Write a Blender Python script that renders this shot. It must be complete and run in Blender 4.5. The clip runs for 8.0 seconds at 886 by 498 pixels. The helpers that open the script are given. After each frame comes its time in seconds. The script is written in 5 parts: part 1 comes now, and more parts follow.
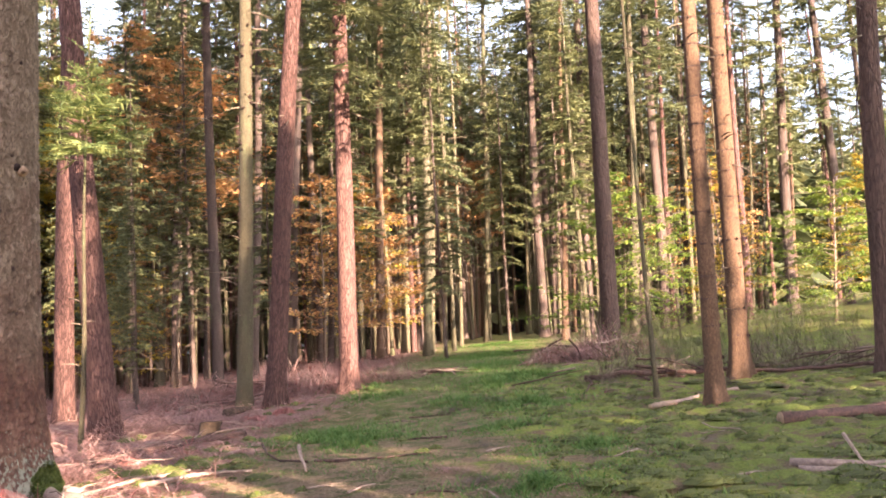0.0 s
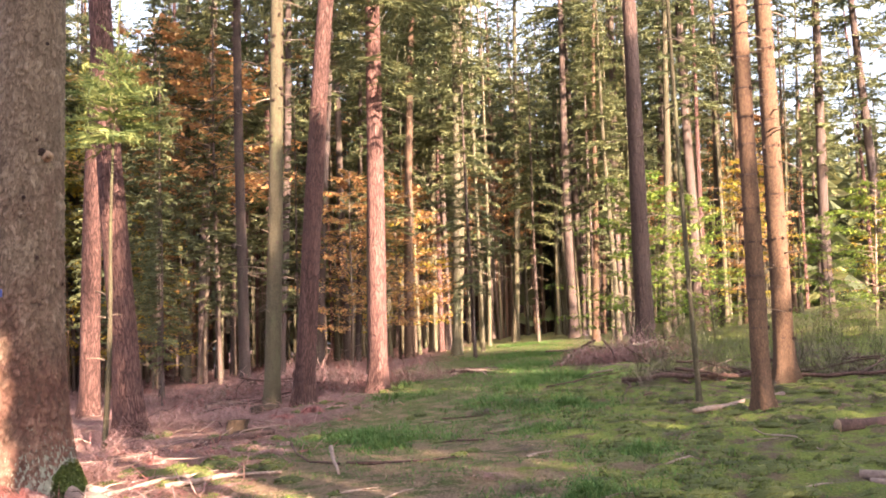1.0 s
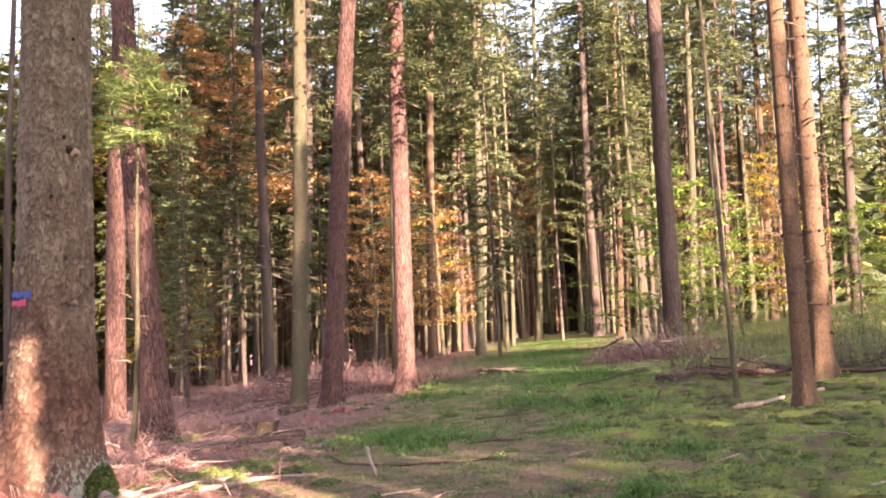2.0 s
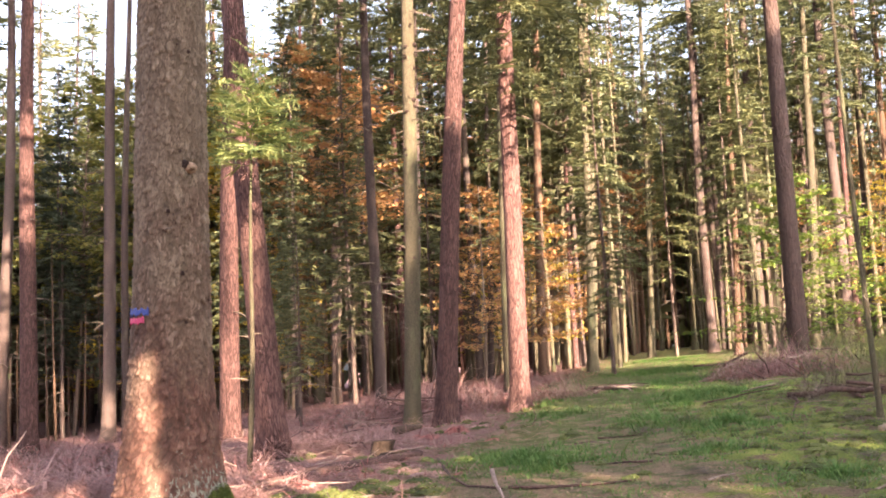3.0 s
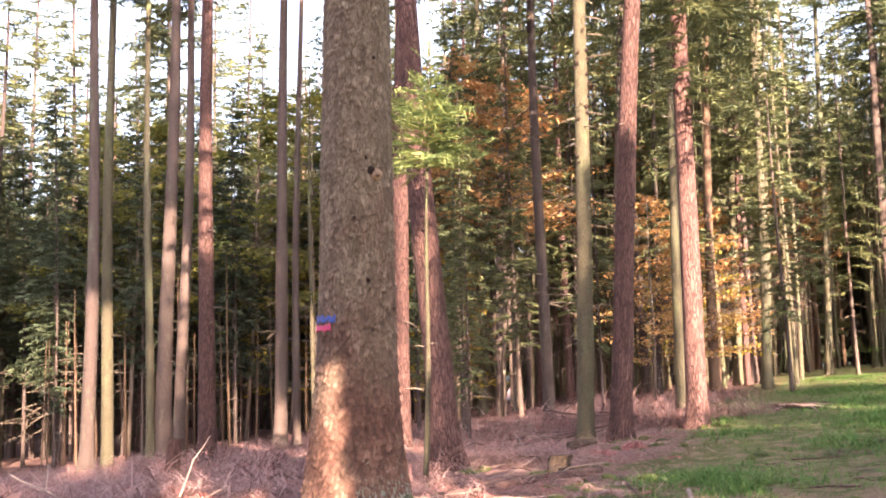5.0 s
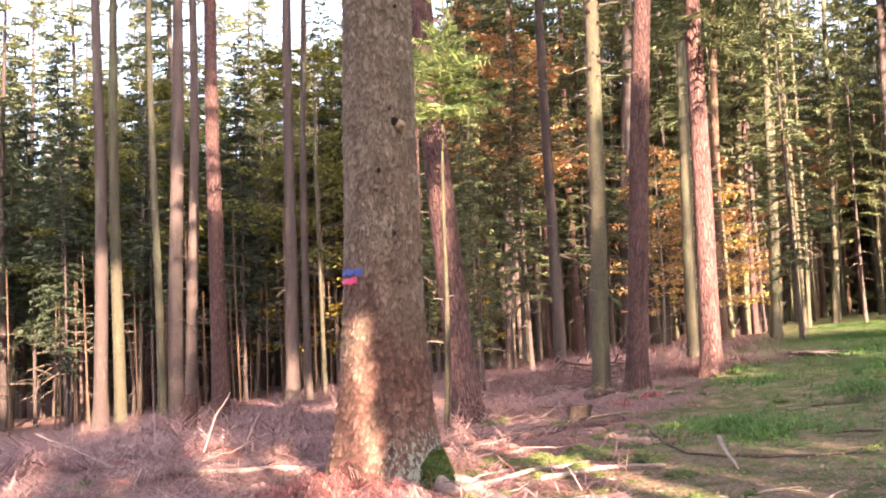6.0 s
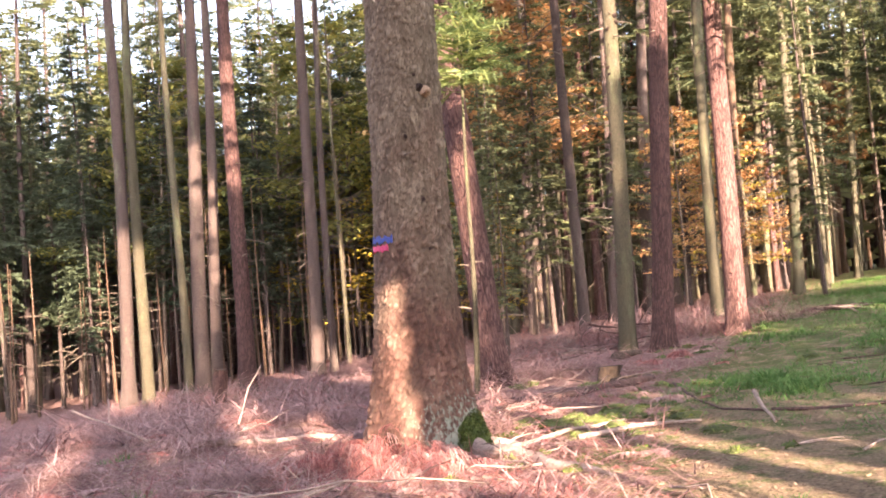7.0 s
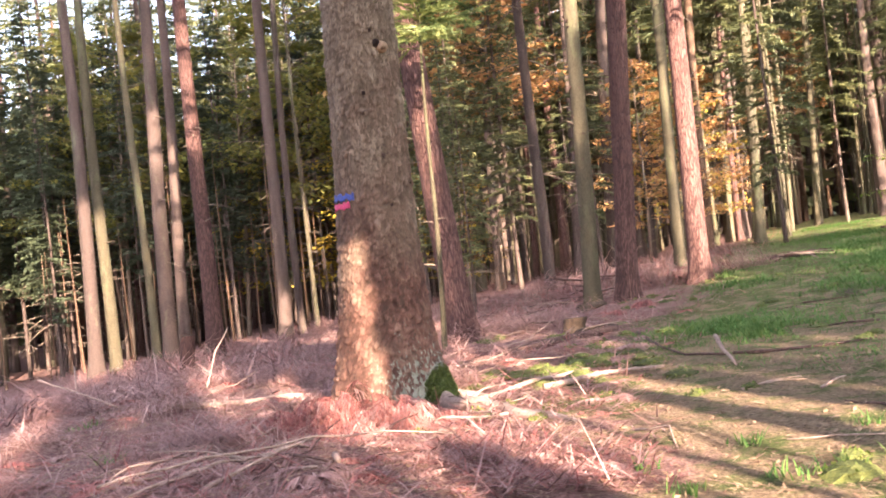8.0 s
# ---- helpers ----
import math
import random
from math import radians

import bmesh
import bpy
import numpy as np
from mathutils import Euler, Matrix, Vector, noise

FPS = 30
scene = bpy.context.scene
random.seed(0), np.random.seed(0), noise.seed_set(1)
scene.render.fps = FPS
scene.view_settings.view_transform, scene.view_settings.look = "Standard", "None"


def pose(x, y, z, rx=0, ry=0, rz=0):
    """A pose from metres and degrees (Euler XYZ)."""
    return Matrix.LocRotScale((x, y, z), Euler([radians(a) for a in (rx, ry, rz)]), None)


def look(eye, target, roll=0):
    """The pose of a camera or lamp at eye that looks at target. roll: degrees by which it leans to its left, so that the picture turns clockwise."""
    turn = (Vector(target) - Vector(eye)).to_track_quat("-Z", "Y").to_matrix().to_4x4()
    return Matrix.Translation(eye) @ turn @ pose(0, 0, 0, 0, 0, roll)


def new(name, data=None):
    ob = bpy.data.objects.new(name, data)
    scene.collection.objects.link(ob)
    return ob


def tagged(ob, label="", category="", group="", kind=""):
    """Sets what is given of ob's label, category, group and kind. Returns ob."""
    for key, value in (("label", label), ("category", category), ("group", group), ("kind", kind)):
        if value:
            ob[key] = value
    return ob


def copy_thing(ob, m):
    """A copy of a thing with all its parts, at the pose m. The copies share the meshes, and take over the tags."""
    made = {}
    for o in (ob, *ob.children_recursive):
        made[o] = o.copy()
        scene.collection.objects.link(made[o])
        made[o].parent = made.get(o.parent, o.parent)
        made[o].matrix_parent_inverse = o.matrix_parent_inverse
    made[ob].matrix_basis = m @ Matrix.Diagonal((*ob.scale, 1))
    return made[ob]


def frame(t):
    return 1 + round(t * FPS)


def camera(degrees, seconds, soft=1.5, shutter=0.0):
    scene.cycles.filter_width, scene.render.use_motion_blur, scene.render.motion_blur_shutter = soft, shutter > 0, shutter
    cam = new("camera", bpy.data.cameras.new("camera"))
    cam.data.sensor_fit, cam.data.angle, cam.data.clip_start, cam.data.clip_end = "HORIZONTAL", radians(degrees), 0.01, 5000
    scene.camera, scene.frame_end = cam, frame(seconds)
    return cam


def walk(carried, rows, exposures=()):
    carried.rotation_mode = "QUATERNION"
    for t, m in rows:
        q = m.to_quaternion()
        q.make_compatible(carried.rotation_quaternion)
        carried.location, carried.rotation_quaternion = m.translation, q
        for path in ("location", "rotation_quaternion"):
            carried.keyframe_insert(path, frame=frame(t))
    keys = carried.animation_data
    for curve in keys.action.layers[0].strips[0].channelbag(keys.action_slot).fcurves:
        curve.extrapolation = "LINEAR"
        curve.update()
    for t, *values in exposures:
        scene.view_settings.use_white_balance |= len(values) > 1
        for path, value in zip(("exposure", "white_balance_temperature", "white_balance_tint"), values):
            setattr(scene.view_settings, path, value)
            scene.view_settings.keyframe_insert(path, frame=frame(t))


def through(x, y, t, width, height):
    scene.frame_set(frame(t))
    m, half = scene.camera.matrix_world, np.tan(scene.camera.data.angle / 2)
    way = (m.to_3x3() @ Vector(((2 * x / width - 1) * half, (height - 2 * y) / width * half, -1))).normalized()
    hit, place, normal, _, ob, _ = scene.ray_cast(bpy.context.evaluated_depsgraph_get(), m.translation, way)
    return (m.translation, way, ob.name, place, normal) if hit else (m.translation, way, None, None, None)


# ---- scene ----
cam = camera(46.0, 8.0, soft=1.8)
PATH = [
    (0, (1.126, 1.349, 1.383), (0.921, 3.329, 1.575), -3.1),
    (0.5, (1.028, 1.648, 1.364), (0.785, 3.623, 1.561), -3.3),
    (1, (0.907, 1.862, 1.376), (0.654, 3.836, 1.57), -2.3),
    (2.3, (0.583, 2.251, 1.355), (0.274, 4.217, 1.555), -3.3),
    (2.5, (0.504, 2.37, 1.372), (0.15, 4.327, 1.579), -2.9),
    (3, (0.408, 2.555, 1.361), (-0.07, 4.482, 1.601), -3.1),
    (3.5, (0.331, 2.722, 1.36), (-0.21, 4.631, 1.611), -3.0),
    (4, (0.233, 2.812, 1.371), (-0.398, 4.691, 1.639), -3.1),
    (4.5, (0.119, 2.837, 1.378), (-0.608, 4.678, 1.659), -2.0),
    (4.7, (0.087, 2.798, 1.373), (-0.666, 4.629, 1.657), -1.7),
    (6, (-0.214, 2.754, 1.347), (-0.982, 4.591, 1.539), -2.9),
    (6.5, (-0.295, 2.72, 1.324), (-1.092, 4.548, 1.475), -3.8),
    (7, (-0.331, 2.686, 1.311), (-1.132, 4.514, 1.447), -4.8),
    (7.5, (-0.329, 2.683, 1.292), (-1.098, 4.525, 1.41), -6.4),
    (8, (-0.295, 2.677, 1.261), (-1.045, 4.531, 1.315), -6.6),
]
walk(cam, [(t, look(eye, target, roll)) for t, eye, target, roll in PATH], [(0.0, 3.26, 6150, 18), (4.0, 3.34, 6080, 18), (6.5, 3.44, 5920, 17), (8.0, 3.4, 5900, 16)])

# ---- world, sun ----
SUN_FROM = Vector((0.63, -0.78, 0.0)).normalized()
SUN_ELEV = radians(19)
world = bpy.data.worlds.new("sky")
scene.world = world
world.use_nodes = True
wn = world.node_tree
sky = wn.nodes.new("ShaderNodeTexSky")
sky.sky_type = "NISHITA"
sky.sun_disc = False
sky.sun_elevation = SUN_ELEV
sky.sun_rotation = math.atan2(SUN_FROM.x, SUN_FROM.y)
sky.air_density = 0.8
sky.dust_density = 6.0
sky.ozone_density = 1.0
haze = wn.nodes.new("ShaderNodeHueSaturation")
haze.inputs["Saturation"].default_value = 0.5
wn.links.new(sky.outputs["Color"], haze.inputs["Color"])
wn.links.new(haze.outputs["Color"], wn.nodes["Background"].inputs["Color"])
wn.nodes["Background"].inputs["Strength"].default_value = 0.102
sun_data = bpy.data.lights.new("sun", "SUN")
sun_data.energy = 4.9
sun_data.angle = radians(0.5)
sun_data.color = (1.0, 0.77, 0.53)
sun = new("sun", sun_data)
sun_at = SUN_FROM * math.cos(SUN_ELEV) + Vector((0, 0, math.sin(SUN_ELEV)))
sun.matrix_world = look(sun_at * 100, (0, 0, 0))


# ---- materials ----
def shader(name, rough=0.85, spec=0.25):
    m = bpy.data.materials.new(name)
    m.use_nodes = True
    b = m.node_tree.nodes["Principled BSDF"]
    b.inputs["Roughness"].default_value = rough
    b.inputs["Specular IOR Level"].default_value = spec
    return m, m.node_tree, b


def ramp(nt, source, stops):
    r = nt.nodes.new("ShaderNodeValToRGB")
    while len(r.color_ramp.elements) < len(stops):
        r.color_ramp.elements.new(0.5)
    for e, (p, c) in zip(r.color_ramp.elements, stops):
        e.position = p
        e.color = (*c, 1)
    nt.links.new(source, r.inputs[0])
    return r.outputs[0]


def noise_node(nt, coords, scale, detail=5, rough=0.6):
    n = nt.nodes.new("ShaderNodeTexNoise")
    n.inputs["Scale"].default_value = scale
    n.inputs["Detail"].default_value = detail
    n.inputs["Roughness"].default_value = rough
    nt.links.new(coords, n.inputs["Vector"])
    return n.outputs["Fac"]


def mixed(nt, fac, a, b, mode="MIX"):
    m = nt.nodes.new("ShaderNodeMix")
    m.data_type = "RGBA"
    m.blend_type = mode
    for socket, value in ((m.inputs[0], fac), (m.inputs[6], a), (m.inputs[7], b)):
        if isinstance(value, (int, float)):
            socket.default_value = value
        elif isinstance(value, tuple):
            socket.default_value = (*value, 1)
        else:
            nt.links.new(value, socket)
    return m.outputs[2]


def calc(nt, op, a, b=0.0):
    m = nt.nodes.new("ShaderNodeMath")
    m.operation = op
    for socket, value in zip(m.inputs, (a, b)):
        if isinstance(value, (int, float)):
            socket.default_value = value
        else:
            nt.links.new(value, socket)
    return m.outputs[0]


def object_coords(nt, stretch=(1, 1, 1), shifted=True):
    tc = nt.nodes.new("ShaderNodeTexCoord")
    mp = nt.nodes.new("ShaderNodeMapping")
    mp.inputs["Scale"].default_value = stretch
    nt.links.new(tc.outputs["Object"], mp.inputs["Vector"])
    if shifted:
        info = nt.nodes.new("ShaderNodeObjectInfo")
        cb = nt.nodes.new("ShaderNodeCombineXYZ")
        nt.links.new(calc(nt, "MULTIPLY", info.outputs["Random"], 37.0), cb.inputs[0])
        nt.links.new(calc(nt, "MULTIPLY", info.outputs["Random"], 91.0), cb.inputs[2])
        nt.links.new(cb.outputs[0], mp.inputs["Location"])
    return mp.outputs["Vector"]


def bump(nt, b, height, strength, distance):
    n = nt.nodes.new("ShaderNodeBump")
    n.inputs["Strength"].default_value = strength
    n.inputs["Distance"].default_value = distance
    nt.links.new(height, n.inputs["Height"])
    nt.links.new(n.outputs[0], b.inputs["Normal"])


def bark(name, dark, mid, light, lichen, lichen_amount, plate=14, depth=0.02, tall=0.3, cracks=0.55):
    """Plated bark: cells stretched upwards, dark cracks between them, and lichen in patches."""
    m, nt, b = shader(name, 0.9, 0.15)
    co = object_coords(nt, (1, 1, tall))
    v = nt.nodes.new("ShaderNodeTexVoronoi")
    v.feature = "DISTANCE_TO_EDGE"
    v.inputs["Scale"].default_value = plate
    warp = nt.nodes.new("ShaderNodeTexNoise")
    warp.inputs["Scale"].default_value = plate * 0.7
    warp.inputs["Detail"].default_value = 3
    nt.links.new(co, warp.inputs["Vector"])
    add = nt.nodes.new("ShaderNodeVectorMath")
    add.operation = "MULTIPLY_ADD"
    add.inputs[1].default_value = (0.12, 0.12, 0.12)
    nt.links.new(warp.outputs["Color"], add.inputs[0])
    nt.links.new(co, add.inputs[2])
    nt.links.new(add.outputs[0], v.inputs["Vector"])
    crack = ramp(nt, v.outputs["Distance"], [(0.0, (0, 0, 0)), (0.16, (1, 1, 1))])
    fine = noise_node(nt, co, plate * 2.2, 6, 0.7)
    wide = noise_node(nt, co, 1.7, 3)
    col = ramp(nt, fine, [(0.25, dark), (0.5, mid), (0.75, light)])
    col = mixed(nt, ramp(nt, wide, [(0.4, (0, 0, 0)), (0.65, (0.55, 0.55, 0.55))]), col, mid)
    col = mixed(nt, crack, mixed(nt, cracks, col, dark), col)
    spots = calc(nt, "MULTIPLY", noise_node(nt, co, 5.0, 6, 0.75), noise_node(nt, co, 1.1, 2))
    edge = 0.42 - 0.28 * lichen_amount
    col = mixed(nt, ramp(nt, spots, [(edge, (0, 0, 0)), (edge + 0.1, (0.75, 0.75, 0.75))]), col, lichen)
    info = nt.nodes.new("ShaderNodeObjectInfo")
    hv = nt.nodes.new("ShaderNodeHueSaturation")
    nt.links.new(calc(nt, "MULTIPLY_ADD", info.outputs["Random"], 0.5), hv.inputs["Value"])
    hv.inputs["Value"].links[0].from_node.inputs[2].default_value = 0.75
    nt.links.new(col, hv.inputs["Color"])
    nt.links.new(hv.outputs[0], b.inputs["Base Color"])
    h = calc(nt, "ADD", calc(nt, "MULTIPLY", crack, 0.8), calc(nt, "MULTIPLY", fine, 0.5))
    bump(nt, b, h, 0.9, depth)
    return m


def flaked_bark(name):
    """Old spruce bark: small curled flakes held in the mesh, seams between them coloured darker for their shade, olive
    algae higher up and pale lichen at the foot.
    """
    m, nt, b = shader(name, 0.9, 0.12)
    co = object_coords(nt, (1, 1, 0.6), False)
    sep = nt.nodes.new("ShaderNodeSeparateXYZ")
    nt.links.new(co, sep.inputs[0])
    height = calc(nt, "DIVIDE", sep.outputs[2], 0.6)
    flake = nt.nodes.new("ShaderNodeAttribute")
    flake.attribute_name = "flake"
    tone = nt.nodes.new("ShaderNodeAttribute")
    tone.attribute_name = "tone"
    fine = noise_node(nt, co, 70, 6, 0.75)
    wide = noise_node(nt, co, 2.4, 4, 0.6)
    red = ramp(nt, tone.outputs["Fac"], [(0.0, (0.052, 0.026, 0.019)), (0.5, (0.112, 0.058, 0.043)), (1.0, (0.20, 0.112, 0.084))])
    olive = ramp(nt, tone.outputs["Fac"], [(0.0, (0.088, 0.064, 0.043)), (0.5, (0.18, 0.136, 0.096)), (1.0, (0.30, 0.235, 0.172))])
    algae = calc(nt, "ADD", calc(nt, "MULTIPLY", height, 0.16), calc(nt, "SUBTRACT", wide, 0.62))
    col = mixed(nt, ramp(nt, algae, [(0.0, (0, 0, 0)), (0.35, (0.9, 0.9, 0.9))]), red, olive)
    col = mixed(nt, 0.75, col, ramp(nt, fine, [(0.3, (0.55, 0.55, 0.55)), (0.7, (1.35, 1.35, 1.35))]), "MULTIPLY")
    # The shade inside the seams is put into the colour.
    col = mixed(nt, ramp(nt, flake.outputs["Fac"], [(0.0, (0.8, 0.8, 0.8)), (0.28, (0, 0, 0))]), col, (0.05, 0.034, 0.026))
    # Pale blue-green lichen spots on the foot, on the side towards the track.
    low = calc(nt, "MULTIPLY", calc(nt, "SUBTRACT", 0.95, height), calc(nt, "ADD", calc(nt, "MULTIPLY", sep.outputs[0], 1.6), 0.35))
    spots = calc(nt, "ADD", calc(nt, "MULTIPLY", low, 0.35), noise_node(nt, co, 26, 4, 0.7))
    col = mixed(nt, ramp(nt, spots, [(0.68, (0, 0, 0)), (0.78, (0.7, 0.7, 0.7))]), col, (0.24, 0.26, 0.21))
    nt.links.new(col, b.inputs["Base Color"])
    bump(nt, b, fine, 0.7, 0.008)
    return m


def leafy(name, colours, through=0.3, rough=0.6):
    """Leaves and needles, each clump a little different, letting some light through."""
    m, nt, b = shader(name, rough, 0.2)
    geo = nt.nodes.new("ShaderNodeNewGeometry")
    info = nt.nodes.new("ShaderNodeObjectInfo")
    mix = calc(nt, "ADD", calc(nt, "MULTIPLY", geo.outputs["Random Per Island"], 0.7), calc(nt, "MULTIPLY", info.outputs["Random"], 0.3))
    n = len(colours)
    col = ramp(nt, mix, [(i / max(1, n - 1), c) for i, c in enumerate(colours)])
    nt.links.new(col, b.inputs["Base Color"])
    t = nt.nodes.new("ShaderNodeBsdfTranslucent")
    nt.links.new(col, t.inputs["Color"])
    ms = nt.nodes.new("ShaderNodeMixShader")
    ms.inputs[0].default_value = through
    nt.links.new(b.outputs[0], ms.inputs[1])
    nt.links.new(t.outputs[0], ms.inputs[2])
    nt.links.new(ms.outputs[0], nt.nodes["Material Output"].inputs["Surface"])
    return m


def woody(name, a, c, grain=30, stretch=(1, 1, 0.15), depth=0.006):
    m, nt, b = shader(name, 0.85, 0.2)
    co = object_coords(nt, stretch)
    f = noise_node(nt, co, grain, 5, 0.65)
    col = ramp(nt, f, [(0.3, a), (0.7, c)])
    geo = nt.nodes.new("ShaderNodeNewGeometry")
    tone = ramp(nt, geo.outputs["Random Per Island"], [(0, (0.6, 0.6, 0.6)), (1, (1.25, 1.2, 1.15))])
    col = mixed(nt, 1.0, col, tone, "MULTIPLY")
    nt.links.new(col, b.inputs["Base Color"])
    bump(nt, b, f, 0.6, depth)
    return m


BARK_BIG = flaked_bark("spruce_bark_old")
BARK_SPRUCE = bark("spruce_bark", (0.038, 0.026, 0.023), (0.086, 0.06, 0.051), (0.142, 0.104, 0.088), (0.13, 0.125, 0.082), 0.4, 30, 0.01, 0.3)
BARK_PINE = bark("pine_bark", (0.035, 0.018, 0.017), (0.13, 0.068, 0.058), (0.21, 0.122, 0.104), (0.2, 0.17, 0.14), 0.1, 20, 0.035, 0.2, 0.75)
BARK_GREEN = bark("spruce_bark_mossy", (0.042, 0.034, 0.02), (0.094, 0.078, 0.05), (0.15, 0.126, 0.082), (0.12, 0.125, 0.065), 0.5, 30, 0.01, 0.3)
BARK_DARK = bark("larch_bark", (0.035, 0.023, 0.02), (0.095, 0.06, 0.05), (0.16, 0.105, 0.085), (0.14, 0.14, 0.09), 0.15, 15, 0.03, 0.2)
# Orange-brown tones put warm sunlight into the spruce bark colour.
BARK_ORANGE = bark("sun_warmed_bark", (0.04, 0.024, 0.017), (0.115, 0.068, 0.044), (0.215, 0.128, 0.078), (0.19, 0.17, 0.10), 0.25, 26, 0.008, 0.35)
NEEDLES = leafy("needles", [(0.04, 0.048, 0.027), (0.078, 0.09, 0.042), (0.135, 0.142, 0.06), (0.22, 0.205, 0.08)], 0.33)
# Darker needles: part of the thicket's shade is in this colour.
NEEDLES_SHADED = leafy("needles_shaded", [(0.034, 0.044, 0.028), (0.058, 0.072, 0.039), (0.092, 0.104, 0.051)], 0.3)
# Fresh needles, with sunlit yellow put into the brightest tones.
NEEDLES_FRESH_LIT = leafy("needles_fresh_lit", [(0.05, 0.08, 0.034), (0.11, 0.15, 0.055), (0.23, 0.27, 0.09), (0.40, 0.40, 0.15)], 0.4)
LEAF_ORANGE = leafy("beech_leaves_orange", [(0.20, 0.10, 0.045), (0.40, 0.20, 0.08), (0.54, 0.31, 0.13), (0.34, 0.27, 0.09)], 0.4)
LEAF_YELLOW = leafy("beech_leaves_yellow", [(0.22, 0.20, 0.03), (0.40, 0.30, 0.04), (0.52, 0.36, 0.05)], 0.45)
LEAF_OLIVE = leafy("olive_leaves", [(0.09, 0.105, 0.028), (0.18, 0.18, 0.045), (0.30, 0.25, 0.06)], 0.45)
LEAF_GREEN = leafy("broad_leaves", [(0.07, 0.13, 0.025), (0.15, 0.22, 0.04), (0.26, 0.28, 0.05)], 0.45)
GRASS = leafy("grass_blades", [(0.04, 0.085, 0.022), (0.07, 0.145, 0.035), (0.125, 0.215, 0.052), (0.23, 0.24, 0.088)], 0.4)
STRAW = leafy("dry_stems", [(0.085, 0.042, 0.04), (0.19, 0.10, 0.09), (0.31, 0.18, 0.16), (0.40, 0.25, 0.225), (0.50, 0.35, 0.30)], 0.2)
BRACKEN = leafy("dead_bracken", [(0.11, 0.038, 0.036), (0.25, 0.09, 0.08), (0.37, 0.15, 0.13), (0.46, 0.22, 0.19)], 0.25)
LITTER = leafy("fallen_leaves", [(0.07, 0.042, 0.03), (0.18, 0.11, 0.07), (0.28, 0.185, 0.115), (0.42, 0.31, 0.20)], 0.1)
MOSS_TUFT = leafy("moss_tufts", [(0.05, 0.07, 0.014), (0.11, 0.14, 0.026), (0.21, 0.235, 0.05)], 0.2)
MOSS_BED = woody("moss_bed", (0.03, 0.04, 0.012), (0.125, 0.135, 0.04), 60, (1, 1, 1), 0.01)
MOSS_DARK = leafy("moss_cushion", [(0.035, 0.05, 0.012), (0.07, 0.092, 0.02), (0.125, 0.145, 0.034)], 0.15)
TWIG = woody("grey_twigs", (0.085, 0.064, 0.05), (0.20, 0.155, 0.12))
SHRUB_TWIG = woody("shrub_twigs", (0.075, 0.075, 0.045), (0.19, 0.185, 0.11))
STICK = woody("dead_sticks", (0.17, 0.115, 0.095), (0.38, 0.28, 0.235), 26, (1, 1, 1))
LOG_BARK = woody("log_bark", (0.03, 0.017, 0.015), (0.15, 0.088, 0.075), 22, (1, 1, 1), 0.02)
CUT_WOOD = woody("cut_wood", (0.2, 0.13, 0.085), (0.4, 0.28, 0.19), 40, (1, 1, 1))
ROT_WOOD = woody("rotten_wood", (0.022, 0.015, 0.011), (0.085, 0.057, 0.04), 18, (1, 1, 1), 0.015)


def paint(name, colour):
    m, nt, b = shader(name, 0.6, 0.4)
    f = noise_node(nt, object_coords(nt), 45, 4)
    nt.links.new(ramp(nt, f, [(0.3, tuple(c * 0.6 for c in colour)), (0.6, colour)]), b.inputs["Base Color"])
    return m


PAINT_BLUE = paint("blue_paint", (0.05, 0.075, 0.30))
PAINT_RED = paint("red_paint", (0.6, 0.05, 0.14))


